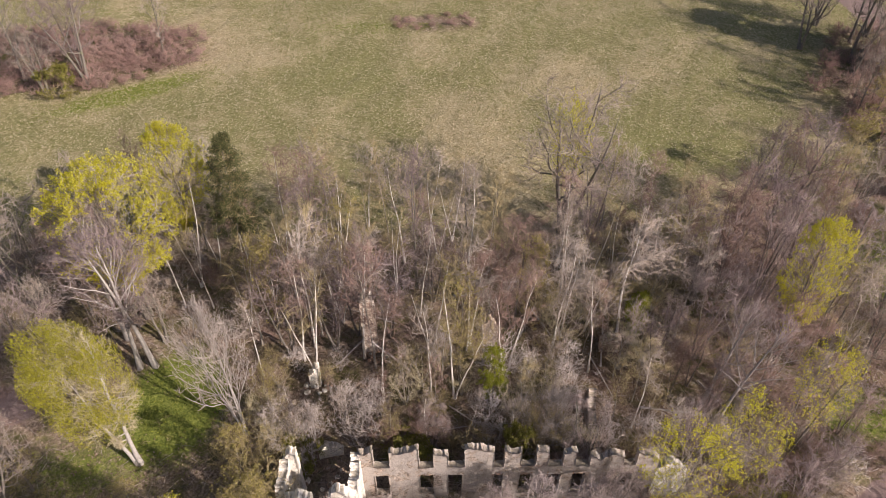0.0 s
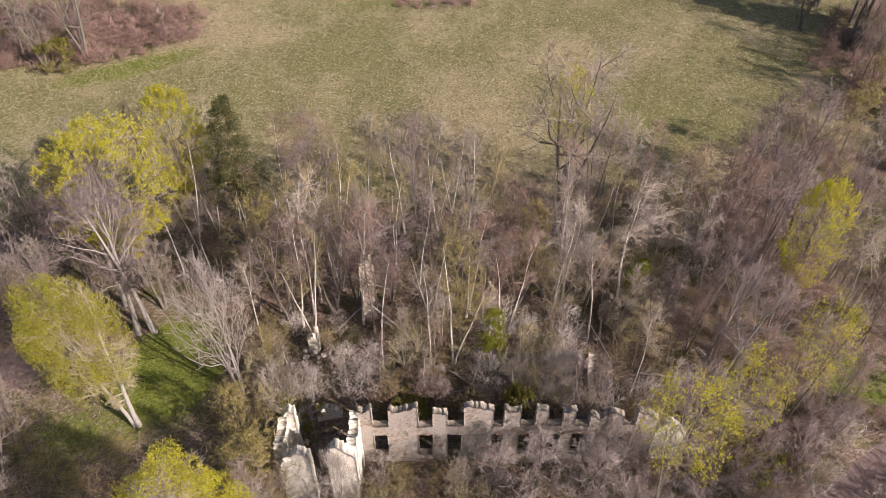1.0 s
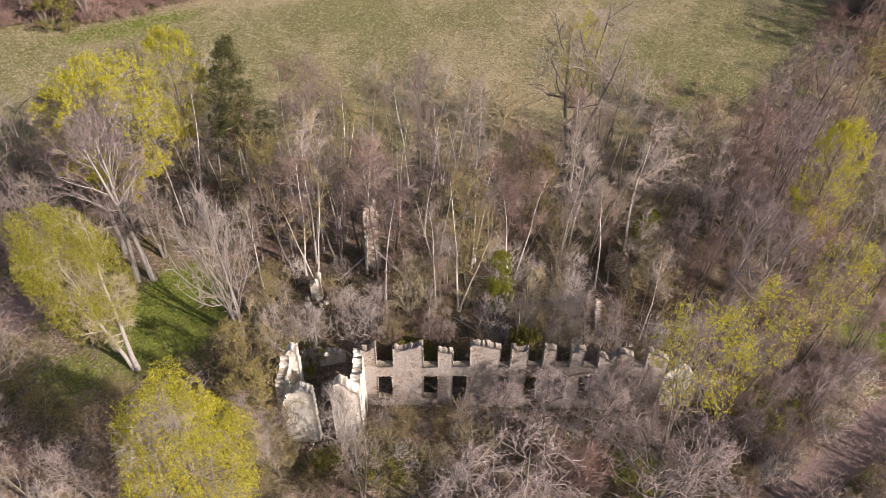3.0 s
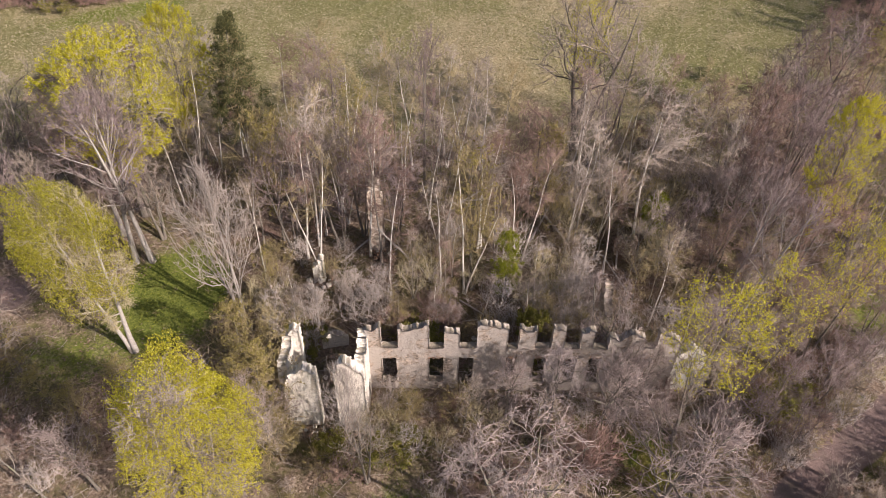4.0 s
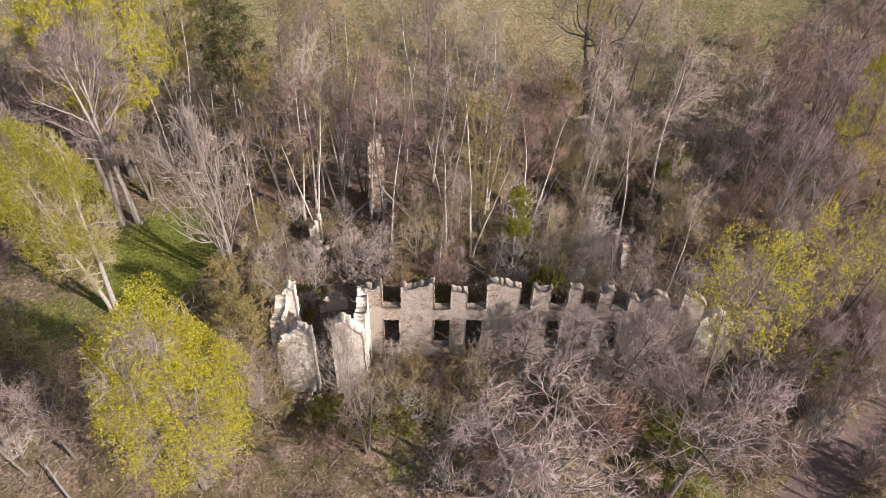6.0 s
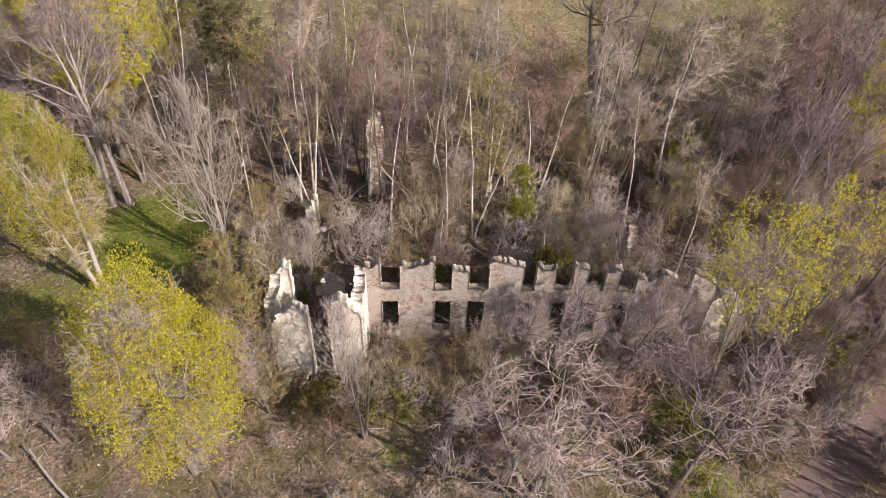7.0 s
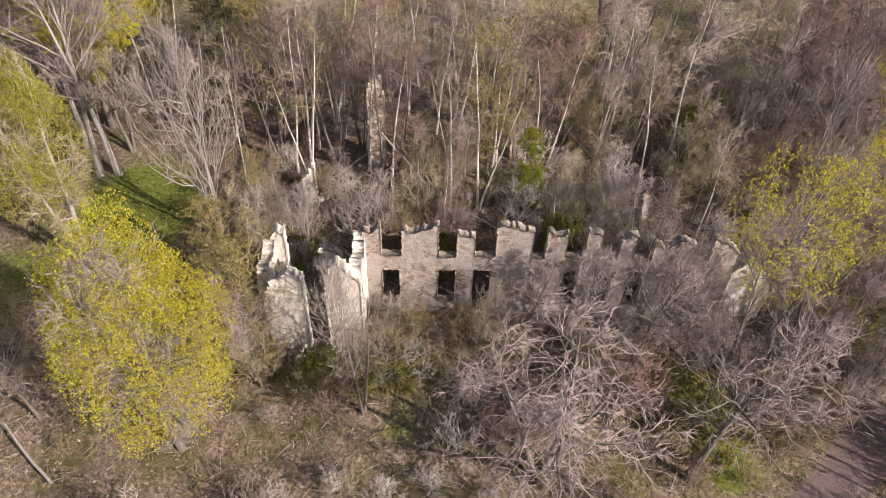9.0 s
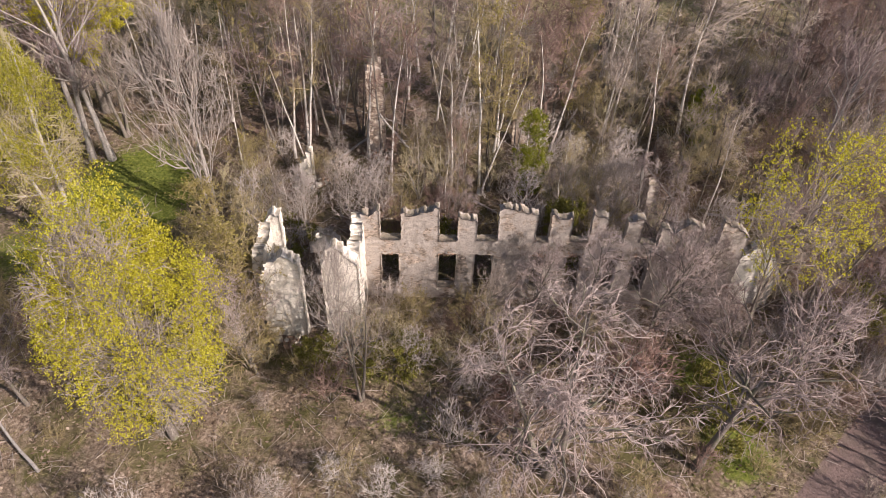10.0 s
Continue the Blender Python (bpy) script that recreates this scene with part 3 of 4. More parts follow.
def tree(kind, seed, label, category, height, girth, bark, twig, spread, low, limbs, per2, per3, per4=2, twig_len=0.8, forks=0, split=False, lift=0.5, rise=(62, 18),
         leaf=None, leaf_count=0, leaf_size=0.2, leaf_wide=0.8, leaf_group=3, shell=0.75, gaps=None, wobble=0.045, twig_r=0.012, fan=0.16, fill=0.5, limb_r=0.5, fine=True, sides=8, droop=None, crook=0.16, cone=False):
    """A leafless or budding tree, grown shoot by shoot into an egg-shaped crown: trunk, limbs, branches and twigs, and leaves at the twigs' ends.
    leaf_group: blades in a cluster; shell: how far the leaves keep to the crown's outside; gaps: with a number, leaves cover a lumpy dome, with more bare patches the higher it is; cone: a crown that narrows to its tip. spread: the crown's radius; low: where it begins, as a part of the height; rise: the limbs' angles from upright at the crown's foot and top."""
    r = np.random.default_rng(seed)
    droop = lift * 0.7 if droop is None else droop
    top = tagged(new(kind), label, category)
    middle, rz = height * (1 + low) / 2, height * (1 - low) / 2
    stems = 1 + forks
    starts = np.zeros((stems, 3))
    way = np.tile([0.0, 0, 1.0], (stems, 1))
    if forks:
        turn = r.uniform(0, 2 * np.pi) + np.arange(stems) * 2 * np.pi / stems + r.normal(0, 0.25, stems)
        way[:, 0], way[:, 1] = np.cos(turn) * fan, np.sin(turn) * fan
        starts[:, :2] = way[:, :2] * girth * 4
    lens = height * 0.9 * r.uniform(0.75, 1.0, stems)
    lens[0] = height * 0.92
    g0 = np.full(stems, girth) * r.uniform(0.65, 1.0, stems)
    g0[0] = girth
    trunk, trad = grow(r, starts, way, lens, g0, g0 * 0.14, 10, 0.25, wobble)
    trad = trad * (1 + 0.5 * np.exp(-np.linspace(0, 1, 10) * 16))[None]
    trunk[:, 0, 2] -= 0.5
    v, q, t = tubes(trunk, trad, sides)
    if forks >= 4 and not split:
        tagged(part("stem", mesh_from("stem", v, [q, t], smooth=True), bark, top), kind="stuff")
    else:
        part("trunk", mesh_from("trunk", v, [q, t], smooth=True), bark, top)
    # limbs reach to the outside of the crown
    per = max(3, limbs // stems)
    at, _, rad, s, _ = shoots(r, trunk, trad, per, max(0.08, low * 0.8), 0.98, 40)
    rel = np.clip((at[:, 2] / height - low) / (1 - low), 0, 1)
    ang = np.radians(rise[0] + (rise[1] - rise[0]) * rel + r.normal(0, 9, len(at)))
    turn = np.arange(len(at)) * 2.39996 + r.normal(0, 0.4, len(at))
    way = np.stack([np.cos(turn) * np.sin(ang), np.sin(turn) * np.sin(ang), np.cos(ang)], axis=1)
    ll = np.minimum(reach(at, way, middle, spread, rz) * 1.02, height * 0.62) * r.uniform(0.8, 1.04, len(at))
    if gaps is not None:
        ll = ll * 0.9
    if cone:
        ll = spread * (1.0 - rel) ** 1.15 * r.uniform(0.75, 1.1, len(at)) + 0.12
    limb, lrad = grow(r, at, way, ll, np.clip(rad * limb_r, 0.02, 0.13), np.full(len(at), twig_r * 1.3), 7 if fine else 5, lift, crook * 0.8)
    if split:
        for i in range(len(limb)):
            v, q, t = tubes(limb[i:i + 1], lrad[i:i + 1], 6)
            part("limb", mesh_from("limb", v, [q, t], smooth=True), bark, top)
        shapes = []
    else:
        shapes = [tubes(limb, lrad, 4 if fine else 3)]
    # branches and twigs
    at2, way2, rad2, s2, own = shoots(r, limb, lrad, per2, 0.15, 0.98, 46)
    bl = np.minimum(reach(at2, unit(way2), middle, spread, rz), ll[own] * fill) * r.uniform(0.7, 1.15, len(at2)) + 0.15
    branch, brad = grow(r, at2, way2, bl, np.clip(rad2 * 0.55, twig_r * 1.5, 0.055), np.full(len(at2), twig_r * 0.9), 5 if crook > 0.2 else 4 if fine else 3, droop, crook * 1.25)
    shapes.append(tubes(branch, brad, 3))
    at3, way3, rad3, s3, own3 = shoots(r, branch, brad, per3, 0.1, 1.0, 42)
    tl = twig_len * r.uniform(0.5, 1.3, len(at3)) * (0.55 + 0.45 * np.minimum(1, bl[own3] / 1.4))
    twigs, wrad = grow(r, at3, way3, tl, np.full(len(at3), twig_r), np.full(len(at3), twig_r * 0.6), 3 if fine else 2, droop, crook)
    shapes.append(tubes(twigs, wrad, 3))
    if per4:
        at4, way4, _, _, _ = shoots(r, twigs, wrad, per4, 0.15, 0.95, 38)
        tips, prad = grow(r, at4, way4, tl.repeat(per4) * 0.6, np.full(len(at4), twig_r * 0.75), np.full(len(at4), 0.003), 2, 0, 0.1)
        shapes.append(tubes(tips, prad, 3))
    v, q, t = merge(*shapes)
    part("crown", mesh_from("crown", v, [q, t]), twig, top)
    if leaf:
        if gaps is None:
            pick = r.integers(0, len(twigs), leaf_count)
            f = r.uniform(0.4, 1.05, leaf_count)[:, None]
            p = twigs[pick, 0] * (1 - f) + twigs[pick, -1] * f
            hollow = ((p - np.array([0, 0, middle])) / np.array([spread, spread, rz])) ** 2
            keep = r.uniform(0, 1, leaf_count) < (1 - shell) + shell * np.minimum(1, hollow.sum(1)) ** 1.5
            p = p[keep]
        else:
            d = unit(r.normal(0, 1, (leaf_count, 3)))
            swellings, holes_in = r.normal(0, 4.0, (9, 3)), r.normal(0, 6.5, (12, 3))
            lump = 1.03 + 0.4 * np.cos(d @ swellings.T + np.arange(9)).mean(1)
            bare = np.cos(d @ holes_in.T + np.arange(12)).sum(1) / 2.45
            keep = (bare + r.normal(0, 0.5, leaf_count) > gaps) & (r.uniform(0, 1, leaf_count) < 0.75 + 0.5 * d[:, 2])
            deep = lump * (1 - np.abs(r.normal(0, 0.24, leaf_count)))
            p = (d * deep[:, None] * np.array([spread, spread, rz]) + np.array([0, 0, middle]))[keep]
        p = np.repeat(p, leaf_group, axis=0) + r.normal(0, leaf_size * 0.65, (len(p) * leaf_group, 3))
        v, q, t = blades(r, p, leaf_size, wide=leaf_wide)
        part("foliage", mesh_from("foliage", v, [q, t]), leaf, top)
    top["full"] = height
    return top


class Grove:
    """Kinds of trees, each grown in a few shapes. The first of a shape is planted itself, the next ones are copies."""

    def __init__(self):
        self.kinds, self.used = {}, set()
        self.rng = random.Random(5)

    def add(self, kind, *shapes):
        self.kinds[kind] = list(shapes)

    def plant(self, kind, x, y, height, shape=None, turn=None, lean=0.0, to=0.0, wide=1.0, label="", group=""):
        """lean: degrees from upright; to: the way of the lean, degrees anticlockwise from +x."""
        shapes = self.kinds[kind]
        proto = shapes[self.rng.randrange(len(shapes)) if shape is None else shape % len(shapes)]
        turn = self.rng.uniform(0, 360) if turn is None else turn
        z = float(ground_height(x, y))
        axis = Vector((-math.sin(radians(to)), math.cos(radians(to)), 0))
        m = Matrix.Translation((x, y, z)) @ Matrix.Rotation(radians(lean), 4, axis) @ pose(0, 0, 0, 0, 0, turn)
        k = height / proto["full"]
        if proto.name in self.used:
            one = copy_thing(proto, pose(0, 0, 0))
        else:
            one = proto
            self.used.add(proto.name)
        one.matrix_basis = m
        one.scale = (k * wide, k * wide, k)
        return tagged(one, label, "", group)

    def clear(self):
        """Takes away shapes that were never planted."""
        for shapes in self.kinds.values():
            for proto in shapes:
                if proto.name not in self.used:
                    for o in (*proto.children_recursive, proto):
                        bpy.data.objects.remove(o)


grove = Grove()
grove.add("bare", *[tree("bare_tree", 100 + i, "tall leafless tree with a wide grey crown", "tree", 18, 0.25, BARK_GREY, (TWIG_GREY, TWIG_MAUVE, TWIG_GREY)[i], 5.2, 0.3, 20, 8, 6, 0,
                         split=True, forks=(0, 1, 2)[i], twig_len=1.2, limb_r=0.55, twig_r=0.02, crook=0.26) for i in range(3)])
grove.add("ghost", *[tree("leafless_tree", 120 + i, "leafless tree with bleached pale branches", "tree", 14, (0.17, 0.26, 0.24)[i], (BARK_PALE, BARK_GREY, BARK_GREY)[i], (TWIG_SILVER, TWIG_LILAC, TWIG_LILAC)[i],
                          (5.6, 5.6, 5.0)[i], (0.3, 0.12, 0.3)[i], (26, 38, 28)[i], (8, 9, 8)[i], (6, 6, 6)[i], (1, 1, 0)[i], split=True, forks=(4, 2, 0)[i], twig_len=(1.3, 1.0, 1.0)[i], twig_r=(0.02, 0.0165, 0.018)[i], fan=(0.14, 0.3, 0.1)[i],
                          lift=(1.1, 0.1, 0.5)[i], rise=((44, 14), (70, 22), (62, 24))[i], limb_r=(0.42, 0.5, 0.5)[i], crook=(0.24, 0.32, 0.3)[i], droop=(0.7, -0.6, 0.1)[i], fill=0.55) for i in range(3)])
grove.add("aspen", *[tree("aspen_tree", 130 + i, "leafless aspen with a straight pale grey trunk", "tree", 19, 0.27, BARK_PALE, TWIG_MAUVE, (4.6, 3.6)[i], 0.42, 17, 7, 6, 1,
                          split=True, twig_len=1.1, limb_r=0.46, twig_r=0.017, rise=(52, 18), lift=0.5, wobble=0.03) for i in range(2)])
grove.add("pole", *[tree("slender_tree", 140 + i, "slender leafless young tree with fine brown twigs", "tree", 15, 0.095, BARK_TRUNK, (TWIG_ROSE, TWIG_GREY, TWIG_OLIVE, TWIG_GREY)[i],
                         (2.4, 2.9, 2.6, 2.2)[i], 0.42, 18, 5, 4, 1, forks=(0, 1, 0, 0)[i], rise=(56, 18), lift=0.3, crook=0.26, twig_len=1.1, fan=0.09, fine=False, sides=6, twig_r=0.017) for i in range(4)])
grove.add("birch", *[tree("birch_tree", 160 + i, "slender white-barked birch with bare fine twigs", "tree", 17, 0.115, BARK_BIRCH, (TWIG_ROSE, TWIG_GREY, TWIG_OLIVE, TWIG_GREY)[i],
                          (2.3, 2.7, 2.5, 2.1)[i], 0.5, 17, 5, 4, 1, forks=(0, 0, 1, 0)[i], rise=(58, 22), lift=0.15, crook=0.26, twig_len=1.1, fan=0.06, limb_r=0.5, fine=False, sides=6, twig_r=0.017) for i in range(4)])
grove.add("alder", *[tree("alder_tree", 180 + i, "leafless tree with a dense haze of purplish twigs", "tree", 15, 0.14, BARK_GREY, (TWIG_ROSE, TWIG_MAUVE)[i], 3.4, 0.3, 24, 6, 5, 1, forks=1 + i,
                          twig_len=1.05, lift=0.25, crook=0.28, rise=(60, 20), fan=0.16, fine=False, sides=6, twig_r=0.0165) for i in range(2)])
grove.add("maple", *[tree("maple_tree", 200 + i, "maple in yellow-green flower with a rounded crown", "tree", 18, 0.27, BARK_GREY, TWIG_SILVER, 5.3, (0.13, 0.4)[i], (64, 46)[i], 9, (8, 7)[i], 0, twig_len=0.85,
                          split=True, leaf=FLOWER, leaf_count=(31000, 30000)[i], leaf_size=(0.105, 0.11)[i], leaf_group=(4, 3)[i], shell=0.9, gaps=(-0.32, None)[i], forks=i, fan=0.1, lift=(0.15, 0.3)[i], rise=((92, 14), (86, 20))[i], fill=0.65, limb_r=0.36, twig_r=0.016) for i in range(2)])
grove.add("airy_maple", tree("maple_tree", 205, "maple with open sprays of yellow-green flower", "tree", 18, 0.2, BARK_GREY, TWIG_GREY, 4.2, 0.42, 26, 8, 6, 1, twig_len=0.8,
                             split=True, leaf=FLOWER, leaf_count=6500, leaf_size=0.12, leaf_group=5, gaps=0.55, forks=1, fan=0.14, lift=0.5, rise=(66, 22), limb_r=0.4, twig_r=0.016))
grove.add("budding", tree("budding_tree", 220, "tree with pale yellow-green opening buds", "tree", 18, 0.3, BARK_PALE, TWIG_STRAW, 5.2, 0.26, 50, 9, 7, 0, twig_len=0.85,
                          split=True, leaf=BUDS, leaf_count=30000, leaf_size=0.11, leaf_group=3, gaps=-0.4, forks=1, fan=0.1, lift=0.15, rise=(84, 18), fill=0.6, limb_r=0.36, twig_r=0.016))
grove.add("willow", *[tree("young_willow", 240 + i, "young tree with a thin veil of yellowish buds", "tree", 12, 0.075, BARK_GREY, TWIG_OLIVE, 2.0, 0.3, 16, 5, 5, 1,
                           leaf=HAZE, leaf_count=600, leaf_size=0.13, forks=i, fan=0.08, lift=0.8, rise=(46, 16), fine=False, sides=6, twig_r=0.014) for i in range(2)])
grove.add("shrub", *[tree("bare_shrub", 260 + i, "tangled leafless shrub of grey-brown stems", "shrub", 4, 0.035, BARK_GREY, (TWIG_GREY, TWIG_ROSE, TWIG_PALE, TWIG_OLIVE)[i], 2.1, 0.05, 18, 4, 4, 0,
                          forks=6, twig_len=0.75, fan=0.5, wobble=0.14, rise=(60, 30), fill=0.7, fine=False, sides=3, twig_r=0.019) for i in range(4)])
grove.add("bush", *[tree("green_bush", 280 + i, "bush in fresh green leaf", "shrub", 3, 0.035, BARK_GREY, TWIG_OLIVE, 1.6, 0.05, 20, 5, 4, 0,
                         forks=4, twig_len=0.4, leaf=LEAF_FRESH, leaf_count=1600, leaf_size=0.12, fan=0.4, rise=(70, 25), fine=False, sides=3) for i in range(2)])
grove.add("fir", tree("young_spruce", 300, "dark young spruce with a pointed tip", "tree", 20, 0.2, BARK_GREY, TWIG_OLIVE, 3.0, 0.5, 130, 6, 5, 0, twig_len=0.3, cone=True,
                      leaf=NEEDLES, leaf_count=13000, leaf_size=0.17, leaf_wide=0.35, shell=0.3, lift=0.1, rise=(96, 50)))
grove.add("larch", tree("young_larch", 320, "narrow young larch in bright new green", "tree", 7, 0.07, BARK_GREY, TWIG_OLIVE, 1.1, 0.04, 40, 6, 4, 0, twig_len=0.3,
                         leaf=LARCH, leaf_count=5200, leaf_size=0.1, leaf_wide=0.5, lift=0.3, rise=(88, 40), fine=False, sides=6))
grove.add("spruce", tree("spruce_tree", 310, "tall dense dark spruce", "tree", 26, 0.3, BARK_GREY, TWIG_OLIVE, 4.4, 0.08, 60, 7, 5, 0, twig_len=0.7,
                         leaf=NEEDLES, leaf_count=13000, leaf_size=0.4, leaf_wide=0.4, lift=-0.1, rise=(92, 60), fine=False))
grove.add("hazel", *[tree("hazel_shrub", 340 + i, "tall many-stemmed leafless hazel with pale stems", "shrub", 6, 0.05, (BARK_PALE, BARK_TRUNK, BARK_GREY)[i], (TWIG_STRAW, TWIG_OLIVE, TWIG_PALE)[i], 2.5, 0.12, 26, 5, 4, 1,
                          forks=7, fan=0.32, twig_len=0.8, rise=(56, 20), lift=0.3, fine=False, sides=5, twig_r=0.014, crook=0.24, wobble=0.09,
                          leaf=(None, HAZE, None)[i], leaf_count=350, leaf_size=0.09) for i in range(3)])
grove.add("bramble", *[tree("bramble_patch", 360 + i, "low tangle of reddish brown bramble stems", "shrub", 2, 0.025, BARK_GREY, TWIG_RED, 2.2, 0.02, 16, 4, 4, 0,
                            forks=7, twig_len=0.6, fan=0.8, wobble=0.16, rise=(72, 36), fill=0.7, fine=False, sides=3, twig_r=0.016) for i in range(2)])
plant = grove.plant

# trees in flower and bud
plant("maple", -17.3, 13.2, 18.0, 0, turn=30, wide=0.8, label="large maple in bright yellow-green flower", group="flowering maples")
plant("maple", -31.6, 45.6, 20, 1, wide=1.0, group="flowering maples")
plant("maple", -27.7, 53.6, 18.4, 1, turn=120, wide=0.66, group="flowering maples")
plant("airy_maple", 17.3, 20.1, 18.8, 0, turn=80, wide=0.78, group="flowering maples")
plant("airy_maple", 22.7, 23.2, 17.6, 0, turn=200, wide=0.66, group="flowering maples")
plant("maple", 32.6, 38.8, 19.5, 1, turn=140, wide=0.46, group="flowering maples")
plant("airy_maple", 30.2, 27.9, 18.0, 0, turn=20, wide=0.55, group="flowering maples")
plant("budding", -27.9, 28.2, 18.2, 0, turn=60, lean=9, to=165, wide=0.74)
plant("fir", -21.4, 51.3, 20.4, 0)
plant("willow", -16.9, 42, 15.2, 0)
plant("willow", 1.5, 35.5, 15.5, 1, wide=0.9)
plant("willow", -9.9, 47.6, 14.5, 1)
plant("willow", 8.3, 43.2, 13, 0)
plant("willow", 59.2, 80.5, 9, 1, wide=1.8, turn=100)
plant("willow", 47.3, 63.2, 13, 0, wide=1.6, turn=190)
plant("airy_maple", 13.2, 57.0, 20.5, 0, wide=0.45, label="tall thin tree with a yellowish budding top")

# large bare trees
plant("aspen", -29.4, 39.3, 19, 0, turn=20, lean=4, to=170)
plant("aspen", -30.9, 39.1, 19.5, 1, lean=4, to=0, turn=140)
plant("aspen", -33.1, 42.6, 18, 0, turn=230)
plant("bare", -29.1, 42.4, 13, 2, wide=0.8)
plant("ghost", -18.7, 31.2, 17, 0, turn=0, lean=4, to=150, wide=0.55, label="many-stemmed leafless tree with silvery branches")
plant("ghost", 13.1, 12.2, 14.5, 2, turn=200, lean=10, to=35, wide=1.0, label="leaning leafless tree with a dark trunk and pale branches")
plant("ghost", 4.3, 11.9, 13.8, 1, turn=60, wide=1.12, label="leafless tree with a wide drooping pinkish-grey crown")
plant("ghost", 12.6, 20.9, 10.5, 2, turn=20, lean=4, to=10, wide=0.65, label="leafless tree with pale branches before the facade")
plant("ghost", -8.1, 19.1, 9.5, 0, turn=40, lean=2, to=160, wide=0.55, label="many-stemmed pale leafless tree before the pavilion wall")
plant("ghost", -13.2, 17.6, 7, 2, turn=120, lean=8, to=150, wide=0.6, label="small pale leafless tree before the pavilion wall")
plant("ghost", 10.8, 19.6, 11.5, 2, turn=130, lean=6, to=30, wide=0.8, label="leafless tree with pale branches before the facade")
plant("ghost", 14.6, 22.6, 8.5, 2, turn=250, wide=0.65, label="leafless tree with pale branches before the facade")
plant("ghost", 12.3, 27.7, 10, 1, turn=300, wide=0.75, label="leafless tree with drooping branches behind the facade")
plant("alder", 9.6, 17.6, 5.5, 0, turn=50, wide=1.3, label="low leafless tree with a haze of reddish twigs")
plant("alder", 21.3, 20.2, 9, 1, turn=50, wide=1.2)
plant("alder", 24.2, 20.8, 9, 1, turn=150, wide=1.2)
plant("willow", -15.3, 20.8, 9.5, 0, wide=1.6, label="olive budding shrub tree beside the pavilion wall")
plant("willow", -16.7, 22.5, 8.5, 1, wide=1.5, label="olive budding shrub tree beside the pavilion wall")
plant("willow", -17.6, 25.9, 8.5, 0, wide=1.5, turn=70)
plant("ghost", -14.6, 19.2, 8.5, 2, turn=90, wide=1.0, label="low pale leafless tree beside the pavilion wall")
plant("ghost", -11.9, 29.5, 6.5, 0, turn=10, wide=0.8, label="low pale leafless tree inside the ruin")
plant("ghost", 9.7, 29.8, 7.5, 0, turn=70, wide=1.0, label="pale leafless tree inside the ruin")
plant("ghost", 4.0, 21.4, 9, 2, turn=170, wide=0.7, label="thin pale leafless tree before the facade")
plant("ghost", -1.1, 29.3, 6, 1, turn=210, wide=0.8, label="low leafless tree behind the facade")
plant("ghost", 7.2, 20.2, 10.5, 2, turn=300, wide=0.7, label="leafless tree with pale branches before the facade")
plant("bare", 0.6, 20.4, 8, 0, turn=210, lean=6, to=20, wide=0.6, label="thin leafless tree before the facade")
plant("ghost", 15.6, 19.0, 7.5, 2, turn=30, wide=0.95)
plant("bare", -6.5, 15.5, 10.5, 2, wide=0.7, label="low forked leafless tree before the ruin")
plant("bare", 13.8, 58, 22, 2, wide=1.15)
plant("bare", 2.6, 58.9, 11, 0, wide=0.7)
plant("bare", 55.5, 99.5, 16, 2, lean=5, to=180)
plant("bare", 61.9, 95.6, 18, 1, lean=10, to=0)
# three extra trees, added to shade the far right corner
plant("bare", 64.0, 101.5, 17, 0, turn=40)
plant("bare", 70.5, 98.0, 18, 1, turn=120)
plant("bare", 60.5, 107.0, 16, 2, turn=10)
plant("spruce", 69.5, 93.1, 22, 0)
# unseen second spruce, added to broaden the shadow on the meadow
plant("spruce", 74.3, 89.3, 20, 0, turn=80, wide=1.2)
plant("bare", 39, 58.5, 17, 1, wide=0.9)
plant("bare", 35.1, 60.7, 13, 2, lean=10, to=0)
plant("bare", -52.9, 90.3, 18, 1)
plant("bare", -57.7, 87.4, 12, 2)
plant("alder", -54.9, 94.3, 15, 1)
plant("bare", -62.5, 91.3, 15, 0)
plant("alder", -66.2, 85.4, 12, 0)
plant("bush", -55.4, 86.8, 4.5, 0, wide=1.2)
plant("bare", 67.2, 103.3, 15, 2)
plant("alder", 62.5, 87.5, 11, 1)
plant("bare", -43.1, 97.2, 14, 0, wide=0.55)
plant("bare", -3.1, 49.4, 20, 1, wide=0.45)
plant("bare", 42.6, 40.8, 15, 0)
plant("bare", -29.3, 13.7, 12, 0, lean=20, to=170, wide=0.6)
plant("ghost", -26.6, 15.1, 10, 2, wide=0.7, turn=150, lean=5, to=180)
plant("bare", -37.9, 23.3, 15, 0, lean=15, to=0, wide=0.7)
plant("bare", -43.5, 46.6, 18, 2, lean=8, to=0)
plant("aspen", 24.3, 33.9, 15.5, 1, lean=5, to=0)
plant("aspen", 25.2, 31.8, 15, 0, lean=7, to=10, turn=120)
plant("alder", 29.8, 34.7, 16, 0)

# birches
plant("birch", -14.2, 39.6, 17, 0, lean=1, to=180, group="white birches")
plant("birch", -13.3, 41.3, 18.5, 1, lean=3, to=0, group="white birches")
plant("birch", -12.8, 42.7, 17.5, 3, lean=2, to=0, group="white birches")
plant("birch", -11.8, 46.4, 17, 2, lean=4, to=0, group="white birches")
plant("birch", -8.1, 39.6, 18.5, 3, group="white birches")
plant("pole", -6.9, 38.3, 18, 0)
plant("birch", -5.9, 34.1, 15, 0, lean=4, to=0, group="white birches")
plant("birch", -1.3, 34, 13.5, 1, group="white birches")
plant("birch", 0.9, 34.1, 17.5, 2, lean=4, to=0, group="white birches")
